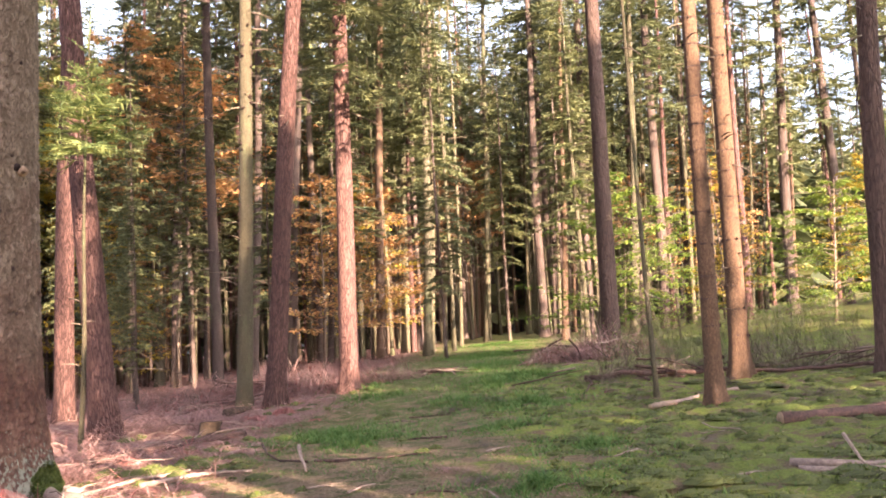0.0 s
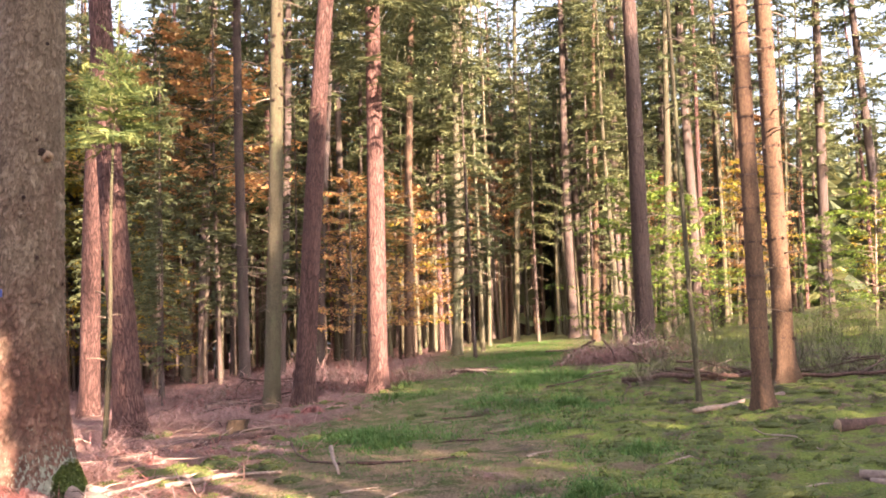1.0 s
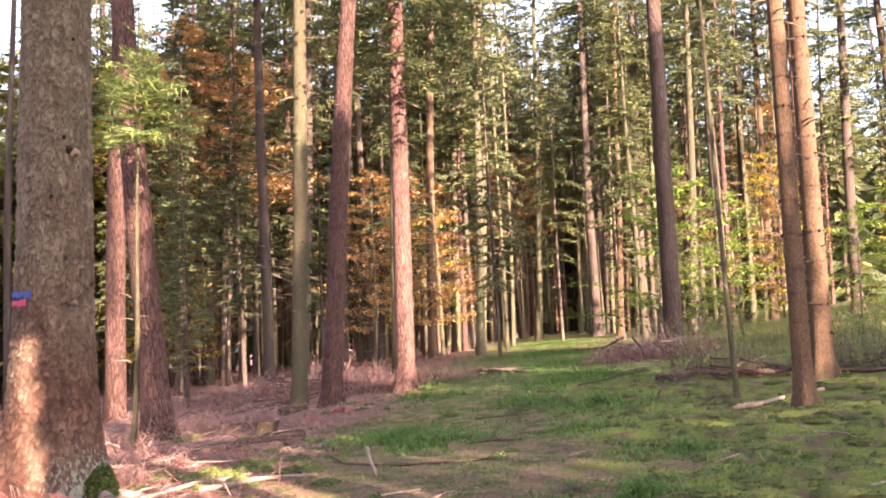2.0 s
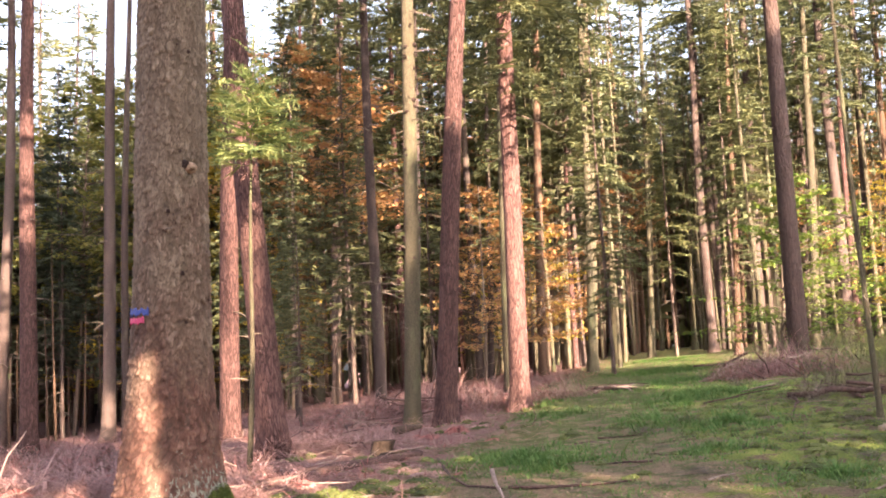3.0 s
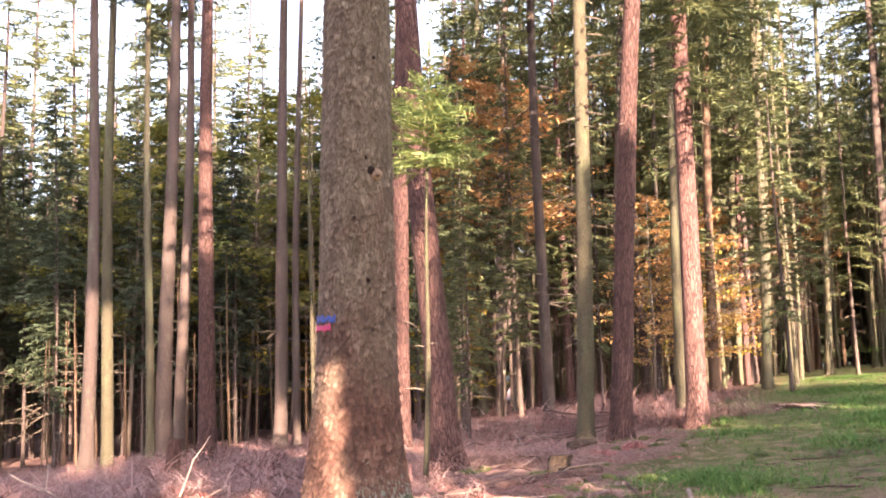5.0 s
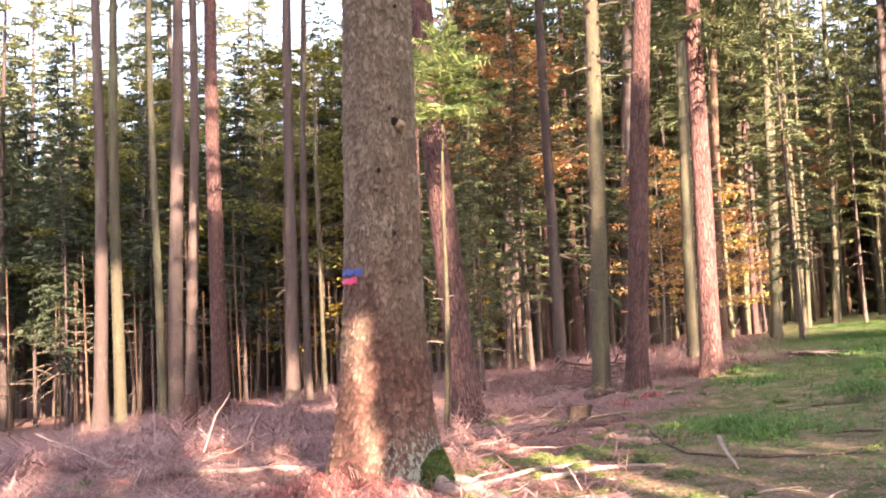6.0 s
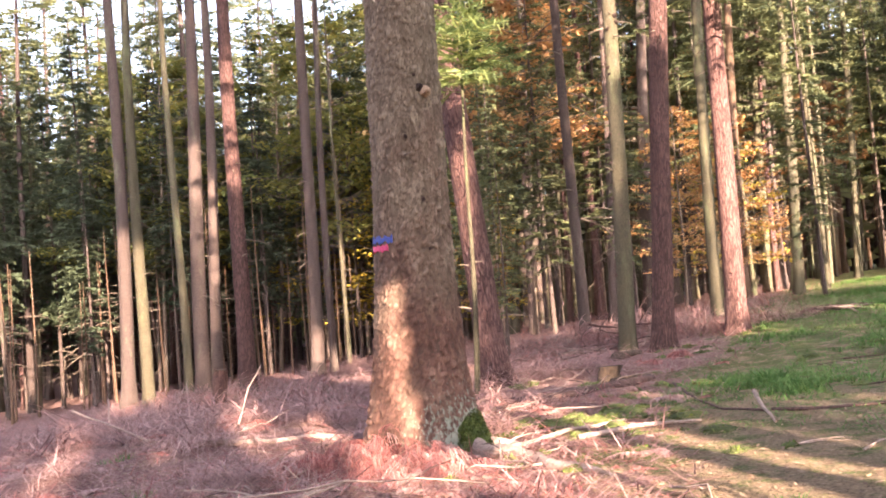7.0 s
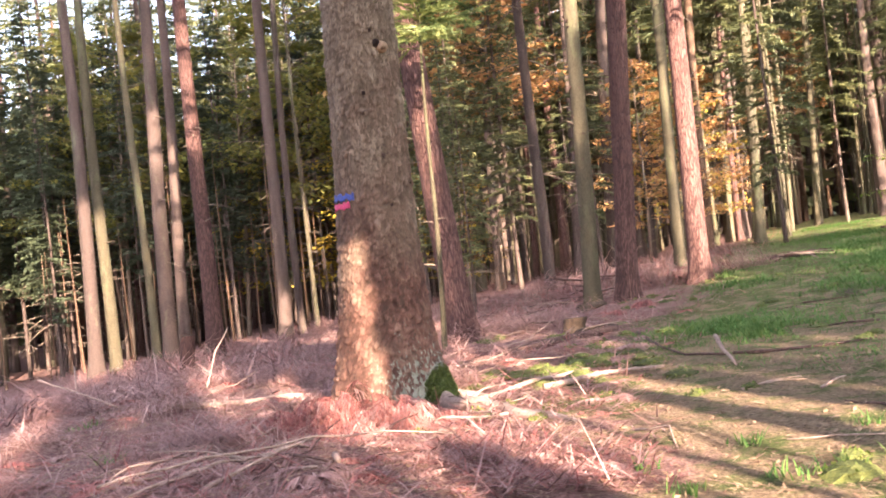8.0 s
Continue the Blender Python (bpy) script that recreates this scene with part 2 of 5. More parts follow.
def ground_material():
    """Needle litter, moss and trodden earth, in patches that follow the track."""
    m, nt, b = shader("forest_floor", 0.95, 0.1)
    co = object_coords(nt, (1, 1, 1), False)
    sep = nt.nodes.new("ShaderNodeSeparateXYZ")
    nt.links.new(co, sep.inputs[0])
    fine = noise_node(nt, co, 38, 8, 0.75)
    mid = noise_node(nt, co, 3.2, 6, 0.65)
    wide = noise_node(nt, co, 0.55, 4, 0.6)
    litter = ramp(nt, fine, [(0.3, (0.05, 0.027, 0.025)), (0.5, (0.18, 0.10, 0.088)), (0.7, (0.42, 0.27, 0.235))])
    moss = ramp(nt, fine, [(0.3, (0.035, 0.042, 0.012)), (0.5, (0.14, 0.165, 0.036)), (0.7, (0.26, 0.285, 0.072))])
    earth = ramp(nt, fine, [(0.32, (0.055, 0.036, 0.024)), (0.68, (0.34, 0.24, 0.152))])
    grassy = ramp(nt, fine, [(0.3, (0.028, 0.036, 0.013)), (0.7, (0.145, 0.16, 0.056))])
    # Distance to the right of the track's left edge, bent with the track.
    side = calc(nt, "ADD", sep.outputs[0], calc(nt, "MULTIPLY", sep.outputs[1], 0.055))
    near = calc(nt, "MULTIPLY", calc(nt, "MAXIMUM", calc(nt, "SUBTRACT", 12.0, sep.outputs[1]), 0.0), 0.2)
    side = calc(nt, "SUBTRACT", side, near)
    wob = calc(nt, "MULTIPLY", calc(nt, "SUBTRACT", wide, 0.5), 5.0)
    wob2 = calc(nt, "MULTIPLY", calc(nt, "SUBTRACT", mid, 0.5), 3.0)
    side = calc(nt, "ADD", side, calc(nt, "ADD", wob, wob2))
    on_track = ramp(nt, calc(nt, "MULTIPLY_ADD", side, 0.1), [(0.24, (0, 0, 0)), (0.32, (1, 1, 1))])
    on_track.node.inputs[0].links[0].from_node.inputs[2].default_value = 0.5
    on_moss = ramp(nt, calc(nt, "MULTIPLY_ADD", side, 0.1), [(0.6, (0, 0, 0)), (0.68, (1, 1, 1))])
    on_moss.node.inputs[0].links[0].from_node.inputs[2].default_value = 0.5
    nearer = ramp(nt, calc(nt, "MULTIPLY", calc(nt, "ADD", sep.outputs[1], wob2), 0.02), [(0.8, (1, 1, 1)), (0.95, (0, 0, 0))])
    on_moss = calc(nt, "MULTIPLY", on_moss, nearer)
    green = calc(nt, "ADD", mid, calc(nt, "MULTIPLY", calc(nt, "MINIMUM", calc(nt, "MAXIMUM", calc(nt, "SUBTRACT", sep.outputs[1], 13.0), 0.0), 8.0), 0.012))
    track = mixed(nt, ramp(nt, green, [(0.46, (0, 0, 0)), (0.6, (1, 1, 1))]), earth, grassy)
    col = mixed(nt, on_track, litter, track)
    col = mixed(nt, on_moss, col, mixed(nt, ramp(nt, mid, [(0.43, (1, 1, 1)), (0.52, (0, 0, 0))]), moss, mixed(nt, 0.5, earth, (0.045, 0.032, 0.026))))
    nt.links.new(col, b.inputs["Base Color"])
    bump(nt, b, calc(nt, "ADD", fine, calc(nt, "MULTIPLY", mid, 1.5)), 0.9, 0.04)
    return m


# ---- terrain ----
RISE_Y = [-200, 0, 3, 11, 16, 18, 20, 25, 32, 60, 120, 400]
RISE_Z = [-1, -0.02, 0, 0.27, 0.34, 0.40, 0.58, 0.76, 1.05, 2.05, 3.3, 8]


def track_x(y):
    return 0.45 - 0.042 * (y - 5)


def ground_z(x, y):
    k = min(max(y, 0) * 0.0018, 0.042) * (0.3 if x > 0 else 1.0)
    z = float(np.interp(y, RISE_Y, RISE_Z)) + k * max(-45, min(45, x))
    z += 0.06 * max(0, min(18, x - 4)) * min(1, max(0, (y - 22) / 18))
    z -= 0.036 * max(0.0, min(25.0, -9 - x)) * min(1, max(0, (y - 10) / 12))
    lump = 0.05 if abs(x) < 60 and y < 90 else 0.5
    z += lump * noise.noise((x * 0.45, y * 0.45, 3)) + 0.03 * noise.noise((x * 1.7, y * 1.7, 9))
    if 2 < y < 40 and -16 < x < 12:
        z += 0.018 * noise.noise((x * 5.1, y * 5.1, 1))
        wild = min(1, max(0, (-2.2 - x - 0.16 * max(0.0, 12.5 - y)) * 0.8))
        z -= 0.14 * math.exp(-((x + 4.4) ** 2 + (y - 10.9) ** 2) / 2.6)
        z += wild * (0.07 * noise.noise((x * 1.2, y * 1.2, 44)) + 0.05 * noise.noise((x * 2.9, y * 2.9, 17)))
        if x > 0.3:
            z += min(1, x - 0.3) * (0.07 * noise.noise((x * 2.3, y * 2.3, 31)) + 0.03 * noise.noise((x * 6, y * 6, 5)))
    return z


class Shape:
    """Gathers vertices and faces of one mesh."""

    def __init__(self):
        self.v, self.f, self.m = [], [], []

    def face(self, pts, mat=0):
        n = len(self.v)
        self.v.extend(tuple(p) for p in pts)
        self.f.append(tuple(range(n, n + len(pts))))
        self.m.append(mat)

    def tube(self, pts, radii, segs=8, mat=0, cap=True, cap_mat=None, rough=0.0, rough_scale=3.0):
        pts = [Vector(p) for p in pts]
        n0 = len(self.v)
        side = None
        for i, (p, r) in enumerate(zip(pts, radii)):
            d = (pts[min(i + 1, len(pts) - 1)] - pts[max(i - 1, 0)]).normalized()
            if side is None:
                side = d.orthogonal().normalized()
            side = (side - d * side.dot(d)).normalized()
            other = d.cross(side)
            for s in range(segs):
                a = 2 * math.pi * s / segs
                q = r
                if rough:
                    o = side * math.cos(a) + other * math.sin(a)
                    q = r * (1 + rough * noise.noise((p + o * r) * rough_scale))
                self.v.append(tuple(p + (side * math.cos(a) + other * math.sin(a)) * q))
        for i in range(len(pts) - 1):
            for s in range(segs):
                a, b2 = n0 + i * segs + s, n0 + i * segs + (s + 1) % segs
                self.f.append((a, b2, b2 + segs, a + segs))
                self.m.append(mat)
        if cap:
            for base, flip in ((n0, True), (n0 + (len(pts) - 1) * segs, False)):
                ring = list(range(base, base + segs))
                self.f.append(tuple(reversed(ring)) if flip else tuple(ring))
                self.m.append(mat if cap_mat is None else cap_mat)
        return self

    def mesh(self, name, mats, smooth=True):
        me = bpy.data.meshes.new(name)
        me.from_pydata(self.v, [], self.f)
        for mt in mats:
            me.materials.append(mt)
        me.polygons.foreach_set("material_index", self.m)
        if smooth:
            me.polygons.foreach_set("use_smooth", [True] * len(me.polygons))
        me.update()
        return me


def part(name, me, parent, label="", m=None):
    ob = new(name, me)
    ob.parent = parent
    if m is not None:
        ob.matrix_basis = m
    return tagged(ob, label)


def thing(name, x, y, label, category, group="", m=None, sink=0.0):
    root = new(name)
    root.empty_display_size = 0.3
    root.matrix_basis = pose(x, y, ground_z(x, y) - sink) @ (m or Matrix())
    return tagged(root, label, category, group)


def build_ground():
    def graded(fine0, fine1, step, far):
        a = list(np.arange(fine0, fine1, step))
        d, p, out = step, fine1, []
        while p < far:
            out.append(p)
            d *= 1.16
            p += d
        d, p, low = step, fine0, []
        while p > -far:
            d *= 1.16
            p -= d
            low.append(p)
        return low[::-1] + a + out + [far]

    xs, ys = graded(-13, 9, 0.11, 900), graded(5, 26, 0.11, 900)
    verts = [(x, y, ground_z(x, y)) for y in ys for x in xs]
    w = len(xs)
    faces = [(j * w + i, j * w + i + 1, (j + 1) * w + i + 1, (j + 1) * w + i) for j in range(len(ys) - 1) for i in range(w - 1)]
    me = bpy.data.meshes.new("ground")
    me.from_pydata(verts, [], faces)
    me.materials.append(ground_material())
    me.polygons.foreach_set("use_smooth", [True] * len(me.polygons))
    tagged(new("ground", me), "forest floor of brown needle litter, green moss and a grassy track", "ground", kind="structure")


build_ground()


# ---- trees ----
def lean_matrix(lx, ly, turn=0.0):
    up = Vector((lx, ly, 1)).normalized()
    return Vector((0, 0, 1)).rotation_difference(up).to_matrix().to_4x4() @ pose(0, 0, 0, 0, 0, turn)


def trunk_mesh(r, h, mat, seed, segs=14, flare=0.45, rings=22, bend=0.05, lobes=5):
    rnd = random.Random(seed)
    s = Shape()
    a0, b0 = rnd.uniform(0, 6), rnd.uniform(0, 6)
    for i in range(rings + 1):
        u = i / rings
        z = -0.25 + (h + 0.25) * u**1.8
        zz = max(z, 0)
        rr = r * (1 - 0.78 * (zz / h) ** 1.1)
        fl = flare * math.exp(-zz / (1.1 * r + 0.08))
        cx, cy = bend * math.sin(zz * 0.35 + a0) - bend * math.sin(a0), bend * math.sin(zz * 0.28 + b0) - bend * math.sin(b0)
        for k in range(segs):
            a = 2 * math.pi * k / segs
            lobe = 1 + fl * (1 + 0.7 * math.sin(lobes * a + a0) + 0.5 * math.sin(2 * a + b0))
            q = rr * lobe * (1 + 0.06 * noise.noise((math.cos(a) * 2, math.sin(a) * 2, zz * 1.3 + seed)))
            s.v.append((cx + q * math.cos(a), cy + q * math.sin(a), z))
    for i in range(rings):
        for k in range(segs):
            a, b2 = i * segs + k, i * segs + (k + 1) % segs
            s.f.append((a, b2, b2 + segs, a + segs))
            s.m.append(0)
    return s.mesh("trunk", [mat])


def dead_branch_mesh(length, r, seed, mat, twigs=3, droop=0.25):
    rnd = random.Random(seed)
    s = Shape()
    up = rnd.uniform(-0.1, 0.25)
    pts = [Vector((t * length, 0.08 * length * math.sin(3 * t + seed), up * t * length - droop * length * t * t)) for t in np.linspace(0, 1, 6)]
    s.tube(pts, [r * (1 - 0.8 * t) for t in np.linspace(0, 1, 6)], 4)
    for _ in range(twigs):
        i = rnd.randint(2, 4)
        l2 = length * rnd.uniform(0.2, 0.45)
        e = pts[i] + Vector((l2 * 0.7, l2 * rnd.choice((-1, 1)) * rnd.uniform(0.3, 0.8), -l2 * rnd.uniform(0, 0.5)))
        s.tube([pts[i], (pts[i] + e) / 2 + Vector((0, 0, 0.03)), e], [r * 0.4, r * 0.3, r * 0.12], 3)
    return s.mesh("dead_branch", [mat])


DEAD = [dead_branch_mesh(l, 0.012 + 0.008 * l, 11 + i, TWIG, n) for i, (l, n) in enumerate([(0.35, 0), (0.6, 1), (1.0, 3), (1.5, 5), (0.2, 0), (1.2, 4)])]


def frond(s, root, out, length, rnd, wide=0.3, sag=0.3, step=0.11, width=0.03, mat=0, hang=0.7, least=0.12):
    """A conifer's bough: a stem, and twigs on both sides that sag and carry hanging twiglets."""
    out = out.normalized()
    side = out.cross(Vector((0, 0, 1))).normalized()
    up = Vector((0, 0, 1))

    def along(t):
        return root + out * (t * length) + up * (-sag * length * t * t)

    last = root
    for t in (0.35, 0.7, 1.0):
        p = along(t)
        w = 0.02 * length * (1.1 - t) + 0.004
        s.face((last - side * w, last + side * w, p + side * w * 0.6, p - side * w * 0.6), mat)
        last = p
    t = 0.12
    while t < 1.0:
        p = along(t)
        reach = length * wide * (1.2 - t) * rnd.uniform(0.7, 1.5) + least
        for sgn in (-1, 1):
            d = (out * rnd.uniform(0.45, 0.9) + side * sgn * rnd.uniform(0.7, 1.1) + up * rnd.uniform(-0.45, 0.1)).normalized()
            e = p + d * reach
            mid = p + d * reach * 0.45 + up * 0.02
            nrm = d.cross(up + side * rnd.uniform(-1.6, 1.6)).normalized() * (width * rnd.uniform(0.8, 1.4))
            s.face((p - nrm, p + nrm, e), mat)
            fork = (d + side * rnd.uniform(-0.9, 0.9) + out * 0.3 + up * rnd.uniform(-0.3, 0.2)).normalized()
            s.face((mid - nrm, mid + nrm, mid + fork * reach * rnd.uniform(0.4, 0.7)), mat)
            if rnd.random() < hang:
                g = mid + d * reach * rnd.uniform(-0.1, 0.4)
                hl = rnd.uniform(0.1, 0.28) * (0.4 + 0.6 * length / 2)
                s.face((g - d * width * 0.75, g + d * width * 0.75, g + up * -hl + d * rnd.uniform(-0.04, 0.08) + out * rnd.uniform(-0.05, 0.05)), mat)
        t += step / length * rnd.uniform(0.8, 1.25)
    tip = along(1.0)
    s.face((tip - side * width, tip + out * 0.16 - up * 0.04, tip + side * width), mat)


def crown_mesh(z0, z1, reach, per_m, seed, mat, step=0.12, width=0.035, shape=0.75, sag=0.28, gap=0.0):
    rnd = random.Random(seed)
    s = Shape()
    n = int((z1 - z0) * per_m)
    for i in range(n):
        u = (i + rnd.random()) / n
        if rnd.random() < gap * (1 - u):
            continue
        z = z0 + (z1 - z0) * u
        belly = min(1.0, 0.45 + 2.2 * u)
        length = max(0.25, reach * belly * (1 - u) ** shape * rnd.uniform(0.6, 1.2))
        a = rnd.uniform(0, 2 * math.pi)
        frond(s, Vector((0, 0, z)), Vector((math.cos(a), math.sin(a), 0.25 * u + rnd.uniform(-0.15, 0.1))), length, rnd, 0.27, sag, step, width * 1.25)
    return s.mesh("crown", [mat], False)


CROWN = [crown_mesh(9.5 + 0.8 * i, 26, 3.0, 6.0, 50 + i, NEEDLES, 0.16, 0.04, gap=0.2) for i in range(4)]
CROWN_HIGH = [crown_mesh(14.5 + 0.8 * i, 27, 2.6, 6.0, 60 + i, NEEDLES, 0.18, 0.045) for i in range(2)]
CROWN_BOUGH = crown_mesh(6.6, 24, 3.4, 9.0, 95, NEEDLES, 0.085, 0.021, 0.75, 0.38)
CROWN_LOW = [crown_mesh(4.5 + 1.3 * i, 22, 2.6, 6.0, 70 + i, NEEDLES, 0.16, 0.045, gap=0.1) for i in range(3)]
CROWN_YOUNG = [crown_mesh(2.2 + 0.7 * i, 14 + i, 2.0, 8.0, 85 + i, NEEDLES, 0.13, 0.035) for i in range(3)]
CROWN_DARK = [crown_mesh(2.6 + 0.7 * i, 14 + i, 2.0, 9.0, 80 + i, NEEDLES_SHADED, 0.15, 0.045, gap=0.0) for i in range(3)]


def dead_branches(root, r, z0, z1, count, seed, sizes=(0, 1, 4)):
    rnd = random.Random(seed)
    for _ in range(count):
        z = rnd.uniform(z0, z1)
        a = rnd.uniform(0, 360)
        rr = r * (1 - 0.5 * z / 26) * 0.9
        m = pose(0, 0, z, 0, 0, a) @ pose(rr, 0, 0, 0, rnd.uniform(-15, 20), 0) @ Matrix.Scale(rnd.uniform(0.7, 1.3), 4)
        part("dead_branch", DEAD[rnd.choice(sizes)], root, "", m)


def tall_tree(name, x, y, dia, lx, ly, bark_mat, label, crown=None, h=26, seed=1, branches=(2.5, 9, 8), sizes=(0, 1, 4), flare=0.28, bend=0.05, segs=16):
    root = thing(name, x, y, label, "tree", m=lean_matrix(lx, ly))
    part("trunk", trunk_mesh(dia / 2, h, bark_mat, seed, segs, flare, 26, bend), root)
    if branches:
        dead_branches(root, dia / 2, branches[0], branches[1], branches[2], seed + 5, sizes)
    if crown is not None:
        part("crown", crown, root, "", pose(0, 0, 0, 0, 0, seed * 47))
    return root


def whorl_rings(root, r, h, seed, z1=9.5):
    """Rings of snapped twigs round a slim spruce's stem: a dark swollen collar and short stubs."""
    rnd = random.Random(seed)
    z, meshes = 0.7, []
    for k in range(3):
        s = Shape()
        hs = (-0.02, -0.008, 0.008, 0.02)
        s.tube([(0, 0, v) for v in hs], [0.97, 1.012, 1.016, 0.97], 16, 0, rough=0.02, rough_scale=6)
        for _ in range(6):
            a = rnd.uniform(0, 2 * math.pi)
            o = Vector((math.cos(a), math.sin(a), rnd.uniform(-0.12, 0.12)))
            end = 1.0 + rnd.uniform(0.04, 0.3)
            s.tube([(o.x * 0.9, o.y * 0.9, 0), (o.x * end, o.y * end, o.z * 0.3)], [0.05, 0.028], 5, 0)
        meshes.append(s.mesh("twig_ring", [BARK_DARK]))
    while z < z1:
        w = r * (1 - 0.62 * z / h)
        m = pose(0, 0, z, rnd.uniform(-3, 3), rnd.uniform(-3, 3), rnd.uniform(0, 360)) @ Matrix.Diagonal((w, w, 0.8, 1))
        part("twig_ring", rnd.choice(meshes), root, "", m)
        z += rnd.uniform(0.3, 0.5)


def nub_mesh():
    """A dark healed knot: a low ring with a sunken middle, pointing along x."""
    s = Shape()
    s.tube([(-0.6, 0, 0), (0.3, 0, 0.05), (0.75, 0, 0.0), (0.6, 0, -0.05)], [1.25, 1.05, 0.6, 0.25], 8, rough=0.3, rough_scale=1.7)
    return s.mesh("knot", [BARK_DARK])


NUB = nub_mesh()


def knots(root, radius, z0, z1, count, size, seed):
    rnd = random.Random(seed)
    for _ in range(count):
        z = rnd.uniform(z0, z1)
        part("knot", NUB, root, "", pose(0, 0, z, 0, 0, rnd.uniform(0, 360)) @ pose(radius(z), 0, 0) @ Matrix.Scale(size * rnd.uniform(0.6, 1.4), 4))


def build_main_trees():
    P, S, G, D, O = BARK_PINE, BARK_SPRUCE, BARK_GREEN, BARK_DARK, BARK_ORANGE
    red = "tall pine with furrowed red-brown bark"
    grey = "tall spruce with scaly grey-brown bark"
    green = "slim spruce with greenish algae-stained bark and knots"
    # Beyond the brush on the low ground.
    tall_tree("pine_tree", -21.81, 27.5, 0.42, 0.004, 0.003, S, "tall straight spruce, sunlit at its foot", CROWN_HIGH[0], seed=2)
    tall_tree("spruce_tree", -22.01, 28.65, 0.38, 0.002, 0.002, G, green, CROWN_HIGH[1], seed=3)
    tall_tree("spruce_tree", -22.9, 31.8, 0.3, -0.003, -0.003, G, green, CROWN_HIGH[0], seed=4)
    tall_tree("spruce_tree", -20.12, 28.9, 0.48, 0.014, 0.011, S, grey, CROWN_HIGH[1], seed=5)
    tall_tree("spruce_tree", -20.68, 30.36, 0.38, 0.019, 0.014, S, grey, CROWN_HIGH[0], seed=6)
    tall_tree("pine_tree", -16.26, 25.67, 0.46, 0.009, 0.007, P, red, CROWN_HIGH[1], seed=7)
    tall_tree("spruce_tree", -16.06, 28.93, 0.38, 0.02, 0.012, S, grey, CROWN_HIGH[0], seed=8)
    tall_tree("spruce_tree", -16.42, 30.46, 0.24, 0.021, 0.012, S, "thin spruce with grey-brown bark", CROWN_HIGH[1], seed=9)
    tall_tree("spruce_tree", -17.9, 34.1, 0.16, 0.01, 0.0, G, "slim sunlit pole of a young spruce", None, 13, seed=41, flare=0.2, branches=(1.5, 8, 16), sizes=(0, 1), segs=10)
    # Between the thick spruce and the track.
    tall_tree("pine_tree", -9.33, 22.7, 0.43, 0.03, 0.015, P, red, CROWN[0], seed=10)
    tall_tree("pine_tree", -6.35, 18.1, 0.46, -0.05, -0.015, P, "leaning pine with deeply furrowed dark red bark", CROWN[2], seed=11, flare=0.5, branches=None, segs=28)
    tall_tree("spruce_tree", -11.9, 36.2, 0.34, 0.04, 0.017, S, grey, CROWN_LOW[0], seed=12, branches=(2, 8, 14), sizes=(1, 2, 3))
    tall_tree("spruce_tree", -8.0, 28.9, 0.30, 0.005, 0.002, S, grey, CROWN[1], seed=13, branches=(2, 9, 22), sizes=(1, 2, 3, 5))
    knotty = tall_tree("spruce_tree", -5.2, 22.0, 0.32, 0.039, 0.011, G, green, CROWN[3], seed=14, branches=(1, 9, 26), sizes=(0, 4, 1), segs=20)
    tall_tree("spruce_tree", -8.73, 34.62, 0.30, 0.047, 0.012, S, grey, CROWN[1], seed=15)
    tall_tree("pine_tree", -4.42, 21.5, 0.39, 0.092, 0.02, P, "leaning pine with furrowed red-brown bark", CROWN[2], seed=16, flare=0.4, segs=24, branches=(5, 10, 6))
    tall_tree("spruce_tree", -8.28, 37.82, 0.46, 0.055, 0.012, S, grey, CROWN[0], seed=17)
    tall_tree("pine_tree", -3.5, 24.2, 0.42, 0.028, 0.005, P, "sunlit pine with pale red furrowed bark", CROWN_BOUGH, seed=18, flare=0.4, segs=24, branches=(4.5, 9.5, 9), sizes=(0, 1, 2))
    tall_tree("spruce_tree", -5.01, 31.33, 0.34, 0.018, 0.003, G, green, CROWN[1], seed=19)
    tall_tree("spruce_tree", -7.4, 51.0, 0.42, 0.032, 0.005, G, green, CROWN_LOW[1], seed=20)
    tall_tree("spruce_tree", -5.5, 47.0, 0.38, 0.046, 0.006, G, green, CROWN_LOW[2], seed=21)
    tall_tree("spruce_tree", -4.1, 44.2, 0.40, 0.05, 0.005, G, "tall spruce with pale sunlit bark", CROWN_LOW[0], seed=22)
    tall_tree("spruce_tree", -2.2, 52.2, 0.34, 0.043, 0.003, G, green, CROWN[1], seed=23)
    # On the mossy side of the track.
    tall_tree("larch_tree", 2.67, 31.0, 0.52, -0.002, 0, D, "thick dark larch with rough bark", CROWN[2], seed=24, flare=0.35, segs=20)
    tall_tree("spruce_tree", 0.6, 51.3, 0.44, 0.008, 0, S, grey, CROWN[3], seed=25)
    tall_tree("spruce_sapling", 2.66, 18.4, 0.085, -0.028, 0.002, G, "thin pole of a young spruce", None, 11, seed=26, flare=0.2, branches=(1.5, 8, 14), sizes=(0, 1), segs=10)
    slim = tall_tree("spruce_tree", 3.34, 16.8, 0.26, 0.007, -0.001, O, "slim spruce with whorls of snapped twigs", CROWN[0], 22, bend=0.0, seed=27, flare=0.6, branches=(1.2, 9, 26), sizes=(0, 4, 4), segs=22)
    lit = tall_tree("spruce_tree", 4.28, 20.1, 0.34, 0.008, -0.001, O, "sunlit spruce, its bark coloured orange-brown for the sun", CROWN[1], 25, bend=0.0, seed=28, flare=0.35, branches=(1.2, 9, 26), sizes=(0, 4, 4), segs=22)
    knots(knotty, lambda z: 0.16 * (1 - 0.03 * z), 0.8, 9.5, 70, 0.028, 72)
    whorl_rings(slim, 0.13, 22, 61)
    whorl_rings(lit, 0.17, 25, 62)
